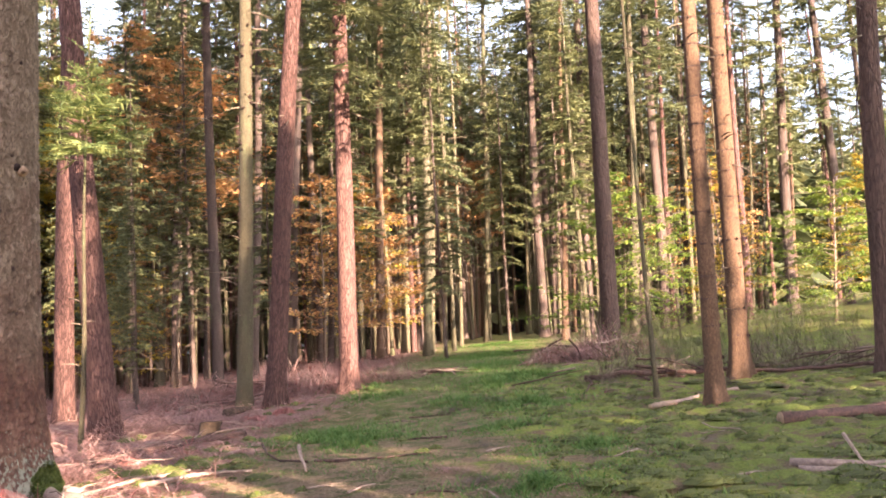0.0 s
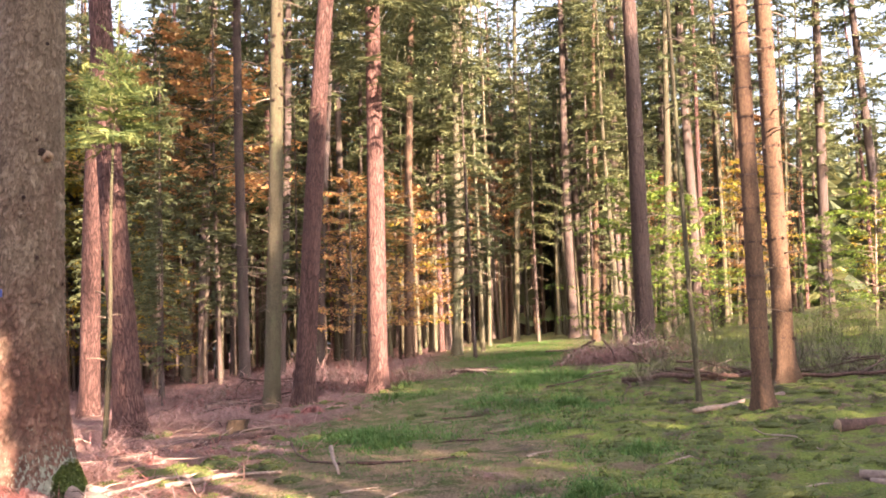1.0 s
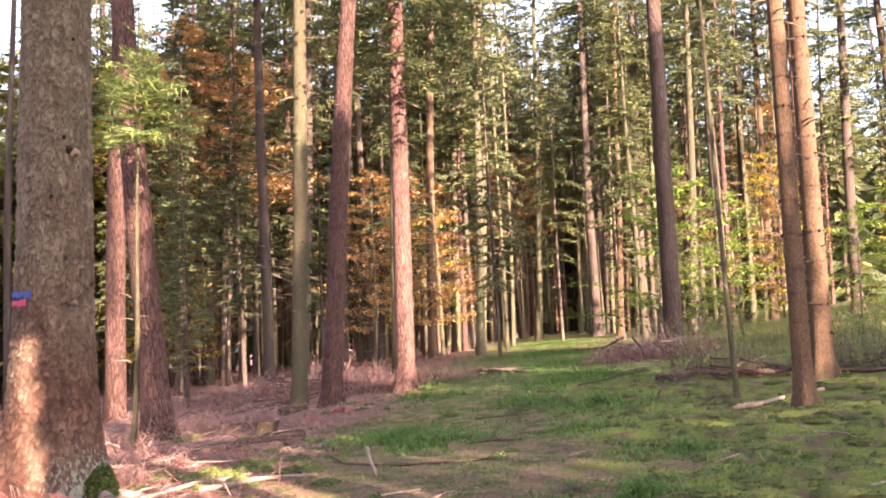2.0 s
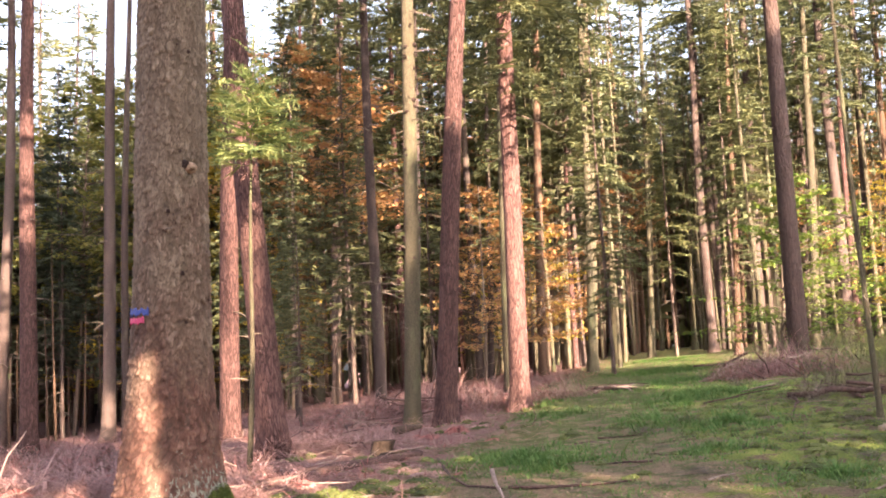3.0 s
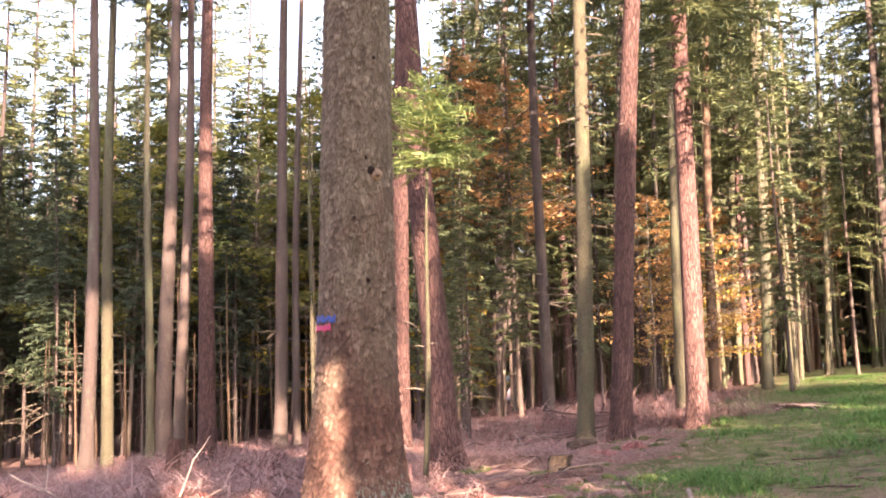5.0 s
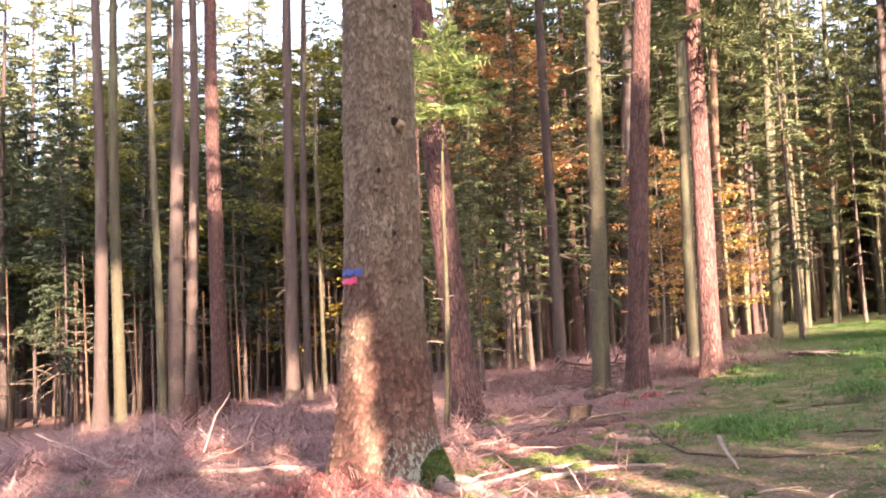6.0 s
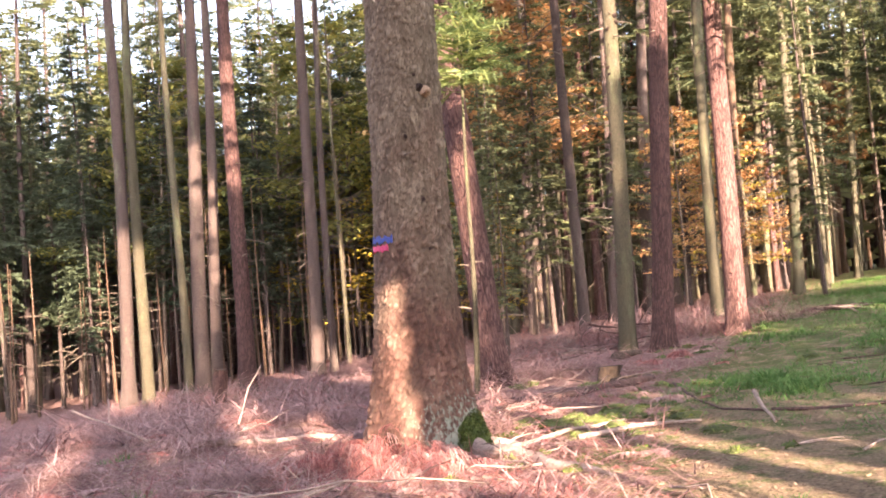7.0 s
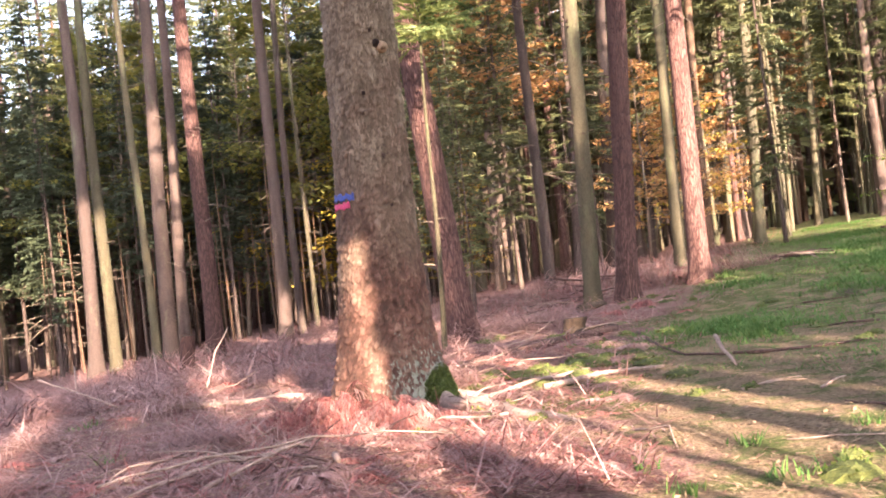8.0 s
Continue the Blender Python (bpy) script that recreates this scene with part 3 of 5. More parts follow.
    tall_tree("spruce_tree", 6.6, 19.5, 0.40, 0.026, -0.008, D, "dark spruce beside the shrubs", CROWN[2], 25, seed=29, segs=20, branches=(2, 9, 14), sizes=(1, 2, 3))
    tall_tree("spruce_tree", 10.81, 45.29, 0.46, 0.02, -0.004, S, grey, CROWN_LOW[1], seed=30)
    tall_tree("spruce_tree", 13.68, 47.68, 0.46, -0.03, 0.008, S, "leaning spruce with grey bark", CROWN_LOW[2], seed=31)
    tall_tree("spruce_tree", 5.88, 47.1, 0.48, 0.002, 0, S, "tall spruce with pale sunlit bark", CROWN[3], seed=32)
    tall_tree("spruce_tree", 7.17, 48.97, 0.40, 0.02, 0, S, grey, CROWN[0], seed=33)
    tall_tree("spruce_tree", 2.7, 50.0, 0.46, 0.02, 0, S, grey, CROWN[1], seed=34)


build_main_trees()


def spruce_radius(z):
    z = max(z, 0)
    return 0.362 - 0.008 * z + 0.24 * math.exp(-z / 0.8) if z < 6.5 else 0.31 * (1 - 0.9 * (z - 6.5) / 19.5)


def spruce_foot(a, z):
    """How far the root flares stand out at the angle a."""
    lobes = 0.3 + 0.5 * math.sin(3 * a + 0.9) + 0.3 * math.sin(5 * a + 2.0)
    return 0.16 * max(0, lobes) * math.exp(-max(z, 0) / 0.2)


def build_thick_spruce():
    """The thick spruce in front: flaky bark modelled in the mesh, root flares, a knot, a twig, moss and two paint stripes."""
    root = thing("spruce_tree", -4.57, 11.56, "thick old spruce with scaly bark and painted trail stripes", "tree", m=lean_matrix(0.02, 0.008))
    segs, rings, h = 250, 560, 26.0
    s = Shape()
    flakes, tones = [], []
    for i in range(rings + 1):
        u = i / rings
        z = -0.2 + (6.5 * u / 0.92 if u < 0.92 else 6.5 + (h - 6.5) * ((u - 0.92) / 0.08))
        zz = max(z, 0)
        rr = spruce_radius(zz)
        for k in range(segs):
            a = 2 * math.pi * k / segs
            ca, sa = math.cos(a), math.sin(a)
            q = rr + spruce_foot(a, zz)
            seam, tone = 1.0, 0.5
            if z < 7:
                # Flakes: tall uneven cells, each lifted along its lower rim, over a slow swell of the stem.
                p = Vector((ca * 0.37 * 28, sa * 0.37 * 28, zz * 13))
                p += Vector((noise.noise(p * 0.8), noise.noise(p * 0.8 + Vector((7, 3, 1))), noise.noise(p * 0.5 + Vector((2, 9, 4))))) * 0.85
                d, cells = noise.voronoi(p, distance_metric="DISTANCE", exponent=2.5)
                seam = min(1, (d[1] - d[0]) * 2.6)
                lift = max(-1, min(1, (cells[0].z - p.z) * 1.3))
                own = noise.cell(cells[0] * 5.7)
                tone = max(0, min(1, 0.48 + 0.26 * own + 0.34 * lift * seam + 0.25 * noise.noise(p * 0.35)))
                q += 0.012 * (seam - 0.5) + 0.017 * lift * seam + 0.008 * own * seam + 0.012 * noise.noise((ca * 1.5, sa * 1.5, zz * 0.7))
            s.v.append((q * ca, q * sa, z))
            flakes.append(seam)
            tones.append(tone)
    for i in range(rings):
        for k in range(segs):
            a, b2 = i * segs + k, i * segs + (k + 1) % segs
            s.f.append((a, b2, b2 + segs, a + segs))
            s.m.append(0)
    me = s.mesh("trunk", [BARK_BIG])
    for key, values in (("flake", flakes), ("tone", tones)):
        me.attributes.new(key, "FLOAT", "POINT").data.foreach_set("value", values)
    part("trunk", me, root)
    part("crown", CROWN[1], root, "", pose(0, 0, 0, 0, 0, 40))
    return root


THICK = build_thick_spruce()


def on_bark(root_thing, a0, a1, z0, z1, mat, name, label, lift=0.012, seed=1, ragged=0.25):
    """A thin coat on the thick trunk's bark between two angles and heights, with a ragged edge."""
    rnd = random.Random(seed)
    s = Shape()
    n, k = 26, 6
    tops = [rnd.uniform(0, ragged) for _ in range(n + 1)]
    for i in range(n + 1):
        a = radians(a0 + (a1 - a0) * i / n)
        for j in range(k + 1):
            v = j / k
            z = z0 + (z1 - z0) * (v * (1 - tops[i]) + (1 - v) * tops[n - i])
            q = spruce_radius(z) + lift + 0.004 * noise.noise((a * 9, z * 30, 2))
            s.v.append((q * math.cos(a), q * math.sin(a), z))
    for i in range(n):
        for j in range(k):
            p = i * (k + 1) + j
            s.f.append((p, p + k + 1, p + k + 2, p + 1))
            s.m.append(0)
    ob = part(name, s.mesh(name, [mat]), root_thing, label)
    sol = ob.modifiers.new("thick", "SOLIDIFY")
    sol.thickness, sol.offset = 0.006, -1
    return ob


def dress_thick_spruce():
    knots(THICK, spruce_radius, 1.2, 6.0, 34, 0.016, 71)
    on_bark(THICK, -158, -102, 1.905, 1.985, PAINT_RED, "paint_stripe", "red painted trail stripe", 0.012, 3, 0.4)
    on_bark(THICK, -146, -94, 1.98, 2.07, PAINT_BLUE, "paint_stripe", "blue painted trail stripe", 0.013, 4, 0.4)
    # A healed knot with a pale rim, and a snapped twig below it.
    s = Shape()
    s.tube([(0, 0, 0), (0.035, 0, 0), (0.05, 0, -0.005), (0.03, 0, -0.008)], [0.06, 0.05, 0.036, 0.022], 12, rough=0.3, rough_scale=20)
    part("knot", s.mesh("knot", [CUT_WOOD]), THICK, "pale healed branch knot", pose(0, 0, 3.38, 0, 0, -30) @ pose(0.33, 0, 0))
    part("knot", NUB, THICK, "", pose(0, 0, 3.41, 0, 0, -39) @ pose(0.335, 0, 0) @ Matrix.Scale(0.04, 4))
    for z, a, k in ((2.77, -70, 0.5), (2.69, 18, 0.4), (4.3, -100, 0.3), (3.6, -80, 0.3), (4.0, -40, 0.35), (2.3, 20, 0.5), (4.6, -60, 0.4), (1.5, -35, 0.3), (3.3, -20, 0.3)):
        part("branch_stub", DEAD[0], THICK, "", pose(0, 0, z, 0, 0, a) @ pose(spruce_radius(z) - 0.015, 0, 0, 0, -15, 30) @ Matrix.Scale(k, 4))
    # Moss on the root flare, and one long root that runs out towards the track.
    rnd = random.Random(8)
    s = Shape()
    for _ in range(3200):
        a = radians(rnd.uniform(-34, 30))
        z = rnd.uniform(0.0, 0.42) * math.sqrt(max(0.0, 1 - ((math.degrees(a) + 2) / 34) ** 2)) + 0.01
        q = spruce_radius(z) + spruce_foot(a, z) + 0.008
        p = Vector((q * math.cos(a), q * math.sin(a), z))
        d = Vector((math.cos(a), math.sin(a), rnd.uniform(0, 0.8))).normalized() * rnd.uniform(0.01, 0.024)
        w = Vector((-math.sin(a), math.cos(a), rnd.uniform(-0.6, 0.6))) * 0.008
        s.face((p - w, p + w, p + d))
    for _ in range(240):
        a = radians(rnd.uniform(-28, 20))
        z = rnd.uniform(0.0, 0.37) * math.sqrt(max(0.0, 1 - ((math.degrees(a) + 2) / 34) ** 2))
        q = spruce_radius(z) + spruce_foot(a, z) - 0.012
        c = Vector((q * math.cos(a), q * math.sin(a), z))
        s.tube([c, c + Vector((math.cos(a), math.sin(a), 0.2)) * 0.02], [0.045, 0.02], 6)
    part("moss", s.mesh("moss", [MOSS_DARK], False), THICK, "green moss cushion on the root flare")
    for a, ln, r0 in ((2, 1.35, 0.12), (-62, 0.6, 0.13), (-130, 0.7, 0.14), (110, 0.7, 0.13)):
        s = Shape()
        pts, rad = [], []
        for i in range(9):
            u = i / 8
            b = radians(a + 18 * math.sin(u * 3))
            pts.append((math.cos(b) * (0.4 + ln * u), math.sin(b) * (0.4 + ln * u), 0.16 * (1 - u) ** 2.5 - 0.03 - 0.06 * u))
            rad.append(r0 * (1 - 0.65 * u))
        s.tube(pts, rad, 10, rough=0.3, rough_scale=9)
        # The first root takes paler wood, sunlight put into its colour.
        part("root", s.mesh("root", [STICK if a == 2 else LOG_BARK]), THICK)


dress_thick_spruce()


# ---- young trees, broadleaves and the woods behind ----
def build_sapling():
    root = thing("spruce_sapling", -5.93, 16.23, "slender young spruce with a bare stem and fresh green tuft", "tree", m=lean_matrix(0.036, 0.016))
    s = Shape()
    hs = np.linspace(-0.1, 6.3, 24)
    s.tube([(0.02 * math.sin(z * 1.3), 0.02 * math.sin(z * 0.9), z) for z in hs], [0.046 - 0.0062 * max(0, z) for z in hs], 8, rough=0.15, rough_scale=8)
    part("trunk", s.mesh("trunk", [BARK_GREEN]), root)
    rnd = random.Random(31)
    s = Shape()
    for whorl in range(6):
        z = 4.45 + 0.24 * whorl
        count = 10 if whorl < 4 else 6
        for k in range(count):
            a = 2 * math.pi * (k + rnd.random() * 0.7) / count + whorl
            length = (1.0 - 0.13 * whorl) * rnd.uniform(0.55, 1.15) + 0.06
            out = Vector((math.cos(a), math.sin(a), 0.22 + 0.1 * whorl + rnd.uniform(-0.3, 0.25)))
            frond(s, Vector((0, 0, z + rnd.uniform(-0.12, 0.12))), out, length * rnd.uniform(0.85, 1.25), rnd, 0.32, 0.2, 0.046, 0.015, 0, 0.25, 0.05)
    for k in range(5):
        a = 2 * math.pi * k / 5
        frond(s, Vector((0, 0, 6.0)), Vector((math.cos(a), math.sin(a), 0.75)), 0.3, rnd, 0.1, 0.0, 0.06, 0.012, 0, 0.0, 0.03)
    part("crown", s.mesh("crown", [NEEDLES_FRESH_LIT], False), root, "fresh green needle tuft, coloured as if sunlit")
    part("leader", Shape().tube([(0, 0, 6.1), (0.01, 0, 6.4), (0.02, 0.01, 6.72)], [0.014, 0.012, 0.005], 6).mesh("leader", [NEEDLES_FRESH_LIT]), root)
    dead_branches(root, 0.04, 1.2, 4.2, 3, 4, (4,))


build_sapling()


def young_spruce(x, y, crown, scale, seed, label, lean=(0, 0), dia=0.16):
    root = thing("young_spruce", x, y, label, "tree", m=lean_matrix(*lean) @ Matrix.Scale(scale, 4))
    part("trunk", trunk_mesh(dia / 2, 14, BARK_SPRUCE, seed, 8, 0.25, 12), root)
    part("crown", crown, root, "", pose(0, 0, 0, 0, 0, seed * 61))
    dead_branches(root, dia / 2, 0.6, 4, 8, seed, (1, 2, 3))
    return root


def leaf_spray(s, root, out, length, rnd, count, size):
    """A flat, layered spray of broad leaves along a twig."""
    out = out.normalized()
    side = out.cross(Vector((0, 0, 1))).normalized()
    for _ in range(count):
        t = rnd.random() ** 0.7
        w = (0.12 + 0.3 * t) * length * 0.6
        p = root + out * (t * length) + side * rnd.uniform(-w, w) + Vector((0, 0, rnd.uniform(-0.1, 0.06) - 0.12 * length * t * t))
        d = (out * rnd.uniform(-0.3, 1) + side * rnd.uniform(-1, 1) + Vector((0, 0, rnd.uniform(-0.5, 0.15)))).normalized() * size * rnd.uniform(0.6, 1.3)
        n = d.cross(Vector((rnd.uniform(-0.5, 0.5), rnd.uniform(-0.5, 0.5), 1))).normalized() * size * 0.32
        s.face((p, p + d * 0.5 + n, p + d, p + d * 0.5 - n))


def beech_meshes(seed, mat, h=9.0, z0=1.5, reach=2.6, count=64, leaves=60, size=0.17):
    rnd = random.Random(seed)
    wood, crown = Shape(), Shape()
    top = Vector((rnd.uniform(-0.5, 0.5), rnd.uniform(-0.5, 0.5), h))
    wood.tube([(0, 0, -0.1), top * 0.3 + Vector((0.08, 0, 0)), top * 0.65, top], [0.07, 0.055, 0.035, 0.01], 7)
    for i in range(count):
        u = (i + rnd.random()) / count
        z = z0 + (h - z0) * u
        a = rnd.uniform(0, 2 * math.pi)
        length = reach * (1 - u) ** 0.6 * rnd.uniform(0.5, 1.15) + 0.35
        base = top * (z / h)
        out = Vector((math.cos(a), math.sin(a), rnd.uniform(0.05, 0.45)))
        end = base + out * length
        wood.tube([base, (base + end) / 2 + Vector((0, 0, 0.05)), end], [0.018, 0.011, 0.004], 4)
        leaf_spray(crown, base + out * length * 0.2, out, length, rnd, leaves, size)
    return wood.mesh("trunk", [TWIG]), crown.mesh("crown", [mat], False)


def beech(x, y, meshes, label, turn, scale=1.0):
    root = thing("beech_tree", x, y, label, "tree", m=pose(0, 0, 0, 0, 0, turn) @ Matrix.Scale(scale, 4))
    part("trunk", meshes[0], root)
    part("crown", meshes[1], root)
    return root


def scatter(seed, count, area, gap, reject):
    """Seeded places with a least gap between them."""
    rnd = random.Random(seed)
    cell, out, tries = {}, [], 0
    while len(out) < count and tries < count * 40:
        tries += 1
        x, y = area(rnd)
        if reject(x, y):
            continue
        k = (int(x // gap), int(y // gap))
        if any((px - x) ** 2 + (py - y) ** 2 < gap * gap for i in (-1, 0, 1) for j in (-1, 0, 1) for px, py in cell.get((k[0] + i, k[1] + j), ())):
            continue
        cell.setdefault(k, []).append((x, y))
        out.append((x, y))
    return out


def build_woods():
    rnd = random.Random(77)
    # Tall spruces behind the trees of the front.
    kinds = []
    barks = (BARK_SPRUCE, BARK_GREEN, BARK_PINE, BARK_SPRUCE, BARK_GREEN, BARK_ORANGE)
    crowns = (CROWN[0], CROWN_LOW[2], CROWN[2], CROWN[3], CROWN[1], CROWN[3])
    words = ("tall spruce with a bare grey trunk", "spruce with greenish trunk and low green boughs", "tall pine with reddish trunk",
             "spruce with grey trunk and low green boughs", "spruce with mossy trunk and drooping green boughs", "spruce with trunk coloured warm brown as if sunlit")
    for i in range(6):
        root = thing("spruce_tree", 0, 0, words[i], "tree", "woods behind the clearing")
        part("trunk", trunk_mesh(0.15 + 0.012 * i, 24, barks[i], 200 + i, 9, 0.3, 12), root)
        part("crown", crowns[i], root)
        dead_branches(root, 0.16, 2, 9, 5, 300 + i, (2, 3, 5))
        kinds.append(root)

    def area(r):
        d = 30 + 50 * r.random() ** 0.7
        a = radians(r.uniform(-32, 52))
        return -math.sin(a) * d, 2 + math.cos(a) * d

    def reject(x, y):
        off = x - track_x(y)
        if x > 4 and rnd.random() < 0.74:
            return True
        if y < 62 and abs(off) < 2.4:
            return True
        if x > 0 and y < 41 or y < 40 and x > -16:
            return True
        bearing = math.degrees(math.atan2(-x, y - 2.7))
        d = math.hypot(x, y - 2.7)
        return bearing > 31 and (d < 46 or rnd.random() < 0.1) or bearing > 21 and d < 43

    first = True
    for x, y in scatter(5, 270, area, 1.7, reject):
        i = rnd.randrange(6)
        m = pose(x, y, ground_z(x, y) - 0.05) @ lean_matrix(rnd.gauss(0.015, 0.02), rnd.gauss(0, 0.02), rnd.uniform(0, 360)) @ Matrix.Scale(rnd.uniform(0.75, 1.12), 4)
        if i in kinds_used:
            copy_thing(kinds[i], m)
        else:
            kinds[i].matrix_basis = m
            kinds_used.add(i)

    # The woods close in at the track's far end.
    def area1(r):
        return r.uniform(-15, 9), r.uniform(57, 92)

    for x, y in scatter(8, 58, area1, 1.5, lambda x, y: abs(x - track_x(y)) < (1.4 if y < 78 else 0)):
        m = pose(x, y, ground_z(x, y) - 0.05) @ lean_matrix(rnd.gauss(0.015, 0.02), rnd.gauss(0, 0.02), rnd.uniform(0, 360)) @ Matrix.Scale(rnd.uniform(0.55, 1.2), 4)
        copy_thing(kinds[rnd.choice((1, 4, 1, 5))], m)

    for j, (x, y) in enumerate(((-17.0, 50.0), (-14.5, 55.0), (-20.0, 54.0), (-12.0, 58.5), (-23.0, 50.0), (-10.5, 62.0), (-5.6, 58.0), (1.3, 61.0), (-4.6, 67.0), (2.6, 69.0), (-0.6, 82.0), (-3.4, 80.0))):
        copy_thing(kinds[3], pose(x, y, ground_z(x, y) - 0.05, 0, 0, 83 * j) @ Matrix.Scale(1.12 + 0.06 * (j % 3), 4))

    # Thin bare poles at the thicket's edge.
    pole = thing("spruce_pole", -20.5, 38.0, "thin bare pole of a young spruce", "tree", "poles at the thicket's edge")
    part("trunk", trunk_mesh(0.045, 6, BARK_ORANGE, 431, 7, 0.2, 8), pole)
    dead_branches(pole, 0.04, 0.5, 4, 9, 432, (0, 1))

    def area3(r):
        d, a = r.uniform(37, 47), radians(r.uniform(24, 52))
        return -math.sin(a) * d, 2.7 + math.cos(a) * d

    for x, y in scatter(12, 44, area3, 0.8, lambda x, y: False):
        copy_thing(pole, pose(x, y, ground_z(x, y)) @ lean_matrix(rnd.gauss(0, 0.02), rnd.gauss(0, 0.02), rnd.uniform(0, 360)) @ Matrix.Scale(rnd.uniform(0.7, 1.3), 4))

    slender = thing("spruce_pole", -6.2, 60.0, "slender straight spruce stem with bare twigs", "tree", "slender stems at the track's end")
    part("trunk", trunk_mesh(0.085, 15, BARK_GREEN, 433, 7, 0.25, 8), slender)
    dead_branches(slender, 0.08, 1.5, 9, 12, 434, (1, 2))

    def area4(r):
        return r.uniform(-15, 12), r.uniform(42, 72)

    for x, y in scatter(13, 90, area4, 0.9, lambda x, y: abs(x - track_x(y)) < 1.5 or x > 0 and y < 46):
        copy_thing(slender, pose(x, y, ground_z(x, y) - 0.03) @ lean_matrix(rnd.gauss(0.02, 0.02), rnd.gauss(0, 0.02), rnd.uniform(0, 360)) @ Matrix.Scale(rnd.uniform(0.75, 1.35), 4))

    # A dark thicket of pole-stage spruce beyond the brush.
    dark = [young_spruce(-30 - 3 * i, 44 + 2 * i, CROWN_DARK[i], 1.0, 400 + i, "slim young spruce in a dark thicket") for i in range(3)]
    for d in dark:
        tagged(d, group="spruce thicket")

    def area2(r):
        d = r.uniform(41, 66)
        a = radians(r.uniform(23, 53))
        return -math.sin(a) * d, 2.7 + math.cos(a) * d

    for x, y in scatter(6, 105, area2, 1.7, lambda x, y: False):
        m = pose(x, y, ground_z(x, y)) @ lean_matrix(rnd.gauss(0, 0.015), rnd.gauss(0, 0.015), rnd.uniform(0, 360)) @ Matrix.Scale(rnd.uniform(0.7, 1.15), 4)
        copy_thing(rnd.choice(dark), m)
    for j, (x, y) in enumerate(((-13.0, 44.0), (-15.8, 41.8), (-17.4, 47.0), (-11.2, 49.0), (-9.4, 45.5), (-19.5, 45.0), (-14.2, 52.0), (-7.6, 55.0))):
        m = pose(x, y, ground_z(x, y) - 0.05, 0, 0, 75 * j) @ Matrix.Scale(0.95 + 0.05 * (j % 3), 4)
        copy_thing(kinds[1], m)
    for x, y, k, lab in ((-9.5, 27.0, 0.62, "young spruce with dark hanging boughs"), (-10.6, 29.5, 0.75, "young spruce with dark hanging boughs"),
                         (-7.2, 31.5, 0.6, "young spruce with dark hanging boughs"), (-2.6, 36.5, 0.85, "young spruce with dark boughs beside the track"),
                         (-13.2, 33.0, 0.8, "young spruce with dark hanging boughs"), (-10.4, 25.4, 0.55, "young spruce with dark hanging boughs"),
                         (-8.6, 24.8, 0.42, "small young spruce with dark boughs"), (-10.2, 33.2, 0.9, "young spruce with dark hanging boughs"), (-12.2, 38.5, 1.05, "young spruce with dark hanging boughs"), (-9.4, 37.4, 0.95, "young spruce with dark hanging boughs"), (-6.4, 40.5, 0.9, "young spruce with dark hanging boughs"), (-12.4, 30.5, 0.7, "young spruce with dark hanging boughs"),
                         (-0.9, 47.5, 0.95, "young spruce with dark boughs beside the track"), (1.6, 44.0, 0.9, "young spruce with dark boughs beside the track")):
        young_spruce(x, y, CROWN_YOUNG[int(y) % 3], k, int(y * 3), lab)

    # Beeches in autumn leaf and green undergrowth.
    orange = [beech_meshes(500 + i, LEAF_ORANGE, 9 + i, 4.6) for i in range(2)]
    yellow = [beech_meshes(510 + i, LEAF_YELLOW, 7 + 2 * i, 1.0) for i in range(2)]
    green = [beech_meshes(520 + i, LEAF_GREEN, 6 + 2 * i, 0.5) for i in range(2)]
    for j, (x, y, k) in enumerate(((-11.3, 34.5, 1.25), (-13.6, 36.5, 1.3), (-15.5, 44.0, 1.5), (-18.5, 47.0, 1.5), (-3.4, 58.0, 1.1), (-11.5, 52.0, 1.6), (4.8, 58.0, 0.9), (9.5, 57.0, 1.1), (-21.5, 52.0, 1.6))):
        beech(x, y, orange[j % 2], "young beech with copper-orange autumn leaves", 50 * j, k)
    for j, (x, y, k) in enumerate(((-7.0, 44.5, 1.0), (-14.0, 37.0, 0.7), (-22.0, 44.0, 1.5), (-18.0, 40.0, 1.2), (-25.0, 46.0, 1.4), (7.5, 41.0, 0.7), (12.5, 40.0, 0.8))):
        beech(x, y, yellow[j % 2], "young beech with yellow autumn leaves", 70 * j, k)
    low_orange = beech_meshes(540, LEAF_ORANGE, 8, 1.4, 2.4, 70, 60, 0.17)
    for j, (x, y, k) in enumerate(((-6.9, 37.0, 0.85), (-6.0, 41.5, 0.9), (-6.3, 47.5, 1.0), (-15.0, 40.0, 0.9), (8.8, 50.0, 0.9))):
        beech(x, y, low_orange, "young beech with layered orange autumn leaves", 55 * j, k)
    olive = beech_meshes(530, LEAF_OLIVE, 10, 3.2, 2.8, 80, 70, 0.18)
    for j, (x, y, k) in enumerate(((-20.2, 38.0, 1.3), (-24.5, 40.0, 1.45), (-28.5, 37.5, 1.4), (-17.6, 42.0, 1.35), (-31.5, 41.0, 1.5), (-22.5, 47.0, 1.6))):
        beech(x, y, olive, "broadleaf tree with olive-green turning leaves", 65 * j, k)
    for j, (x, y, k) in enumerate(((2.4, 34.5, 0.9), (5.2, 36.5, 0.6), (9.8, 35.0, 0.75), (13.4, 37.5, 0.9), (16.0, 41.0, 1.1), (11.0, 31.0, 0.5), (14.5, 33.5, 0.6), (8.0, 33.0, 0.45), (18.5, 46.0, 1.2))):
        beech(x, y, green[j % 2], "young broadleaf with yellowish green leaves", 40 * j, k)


kinds_used = set()
build_woods()


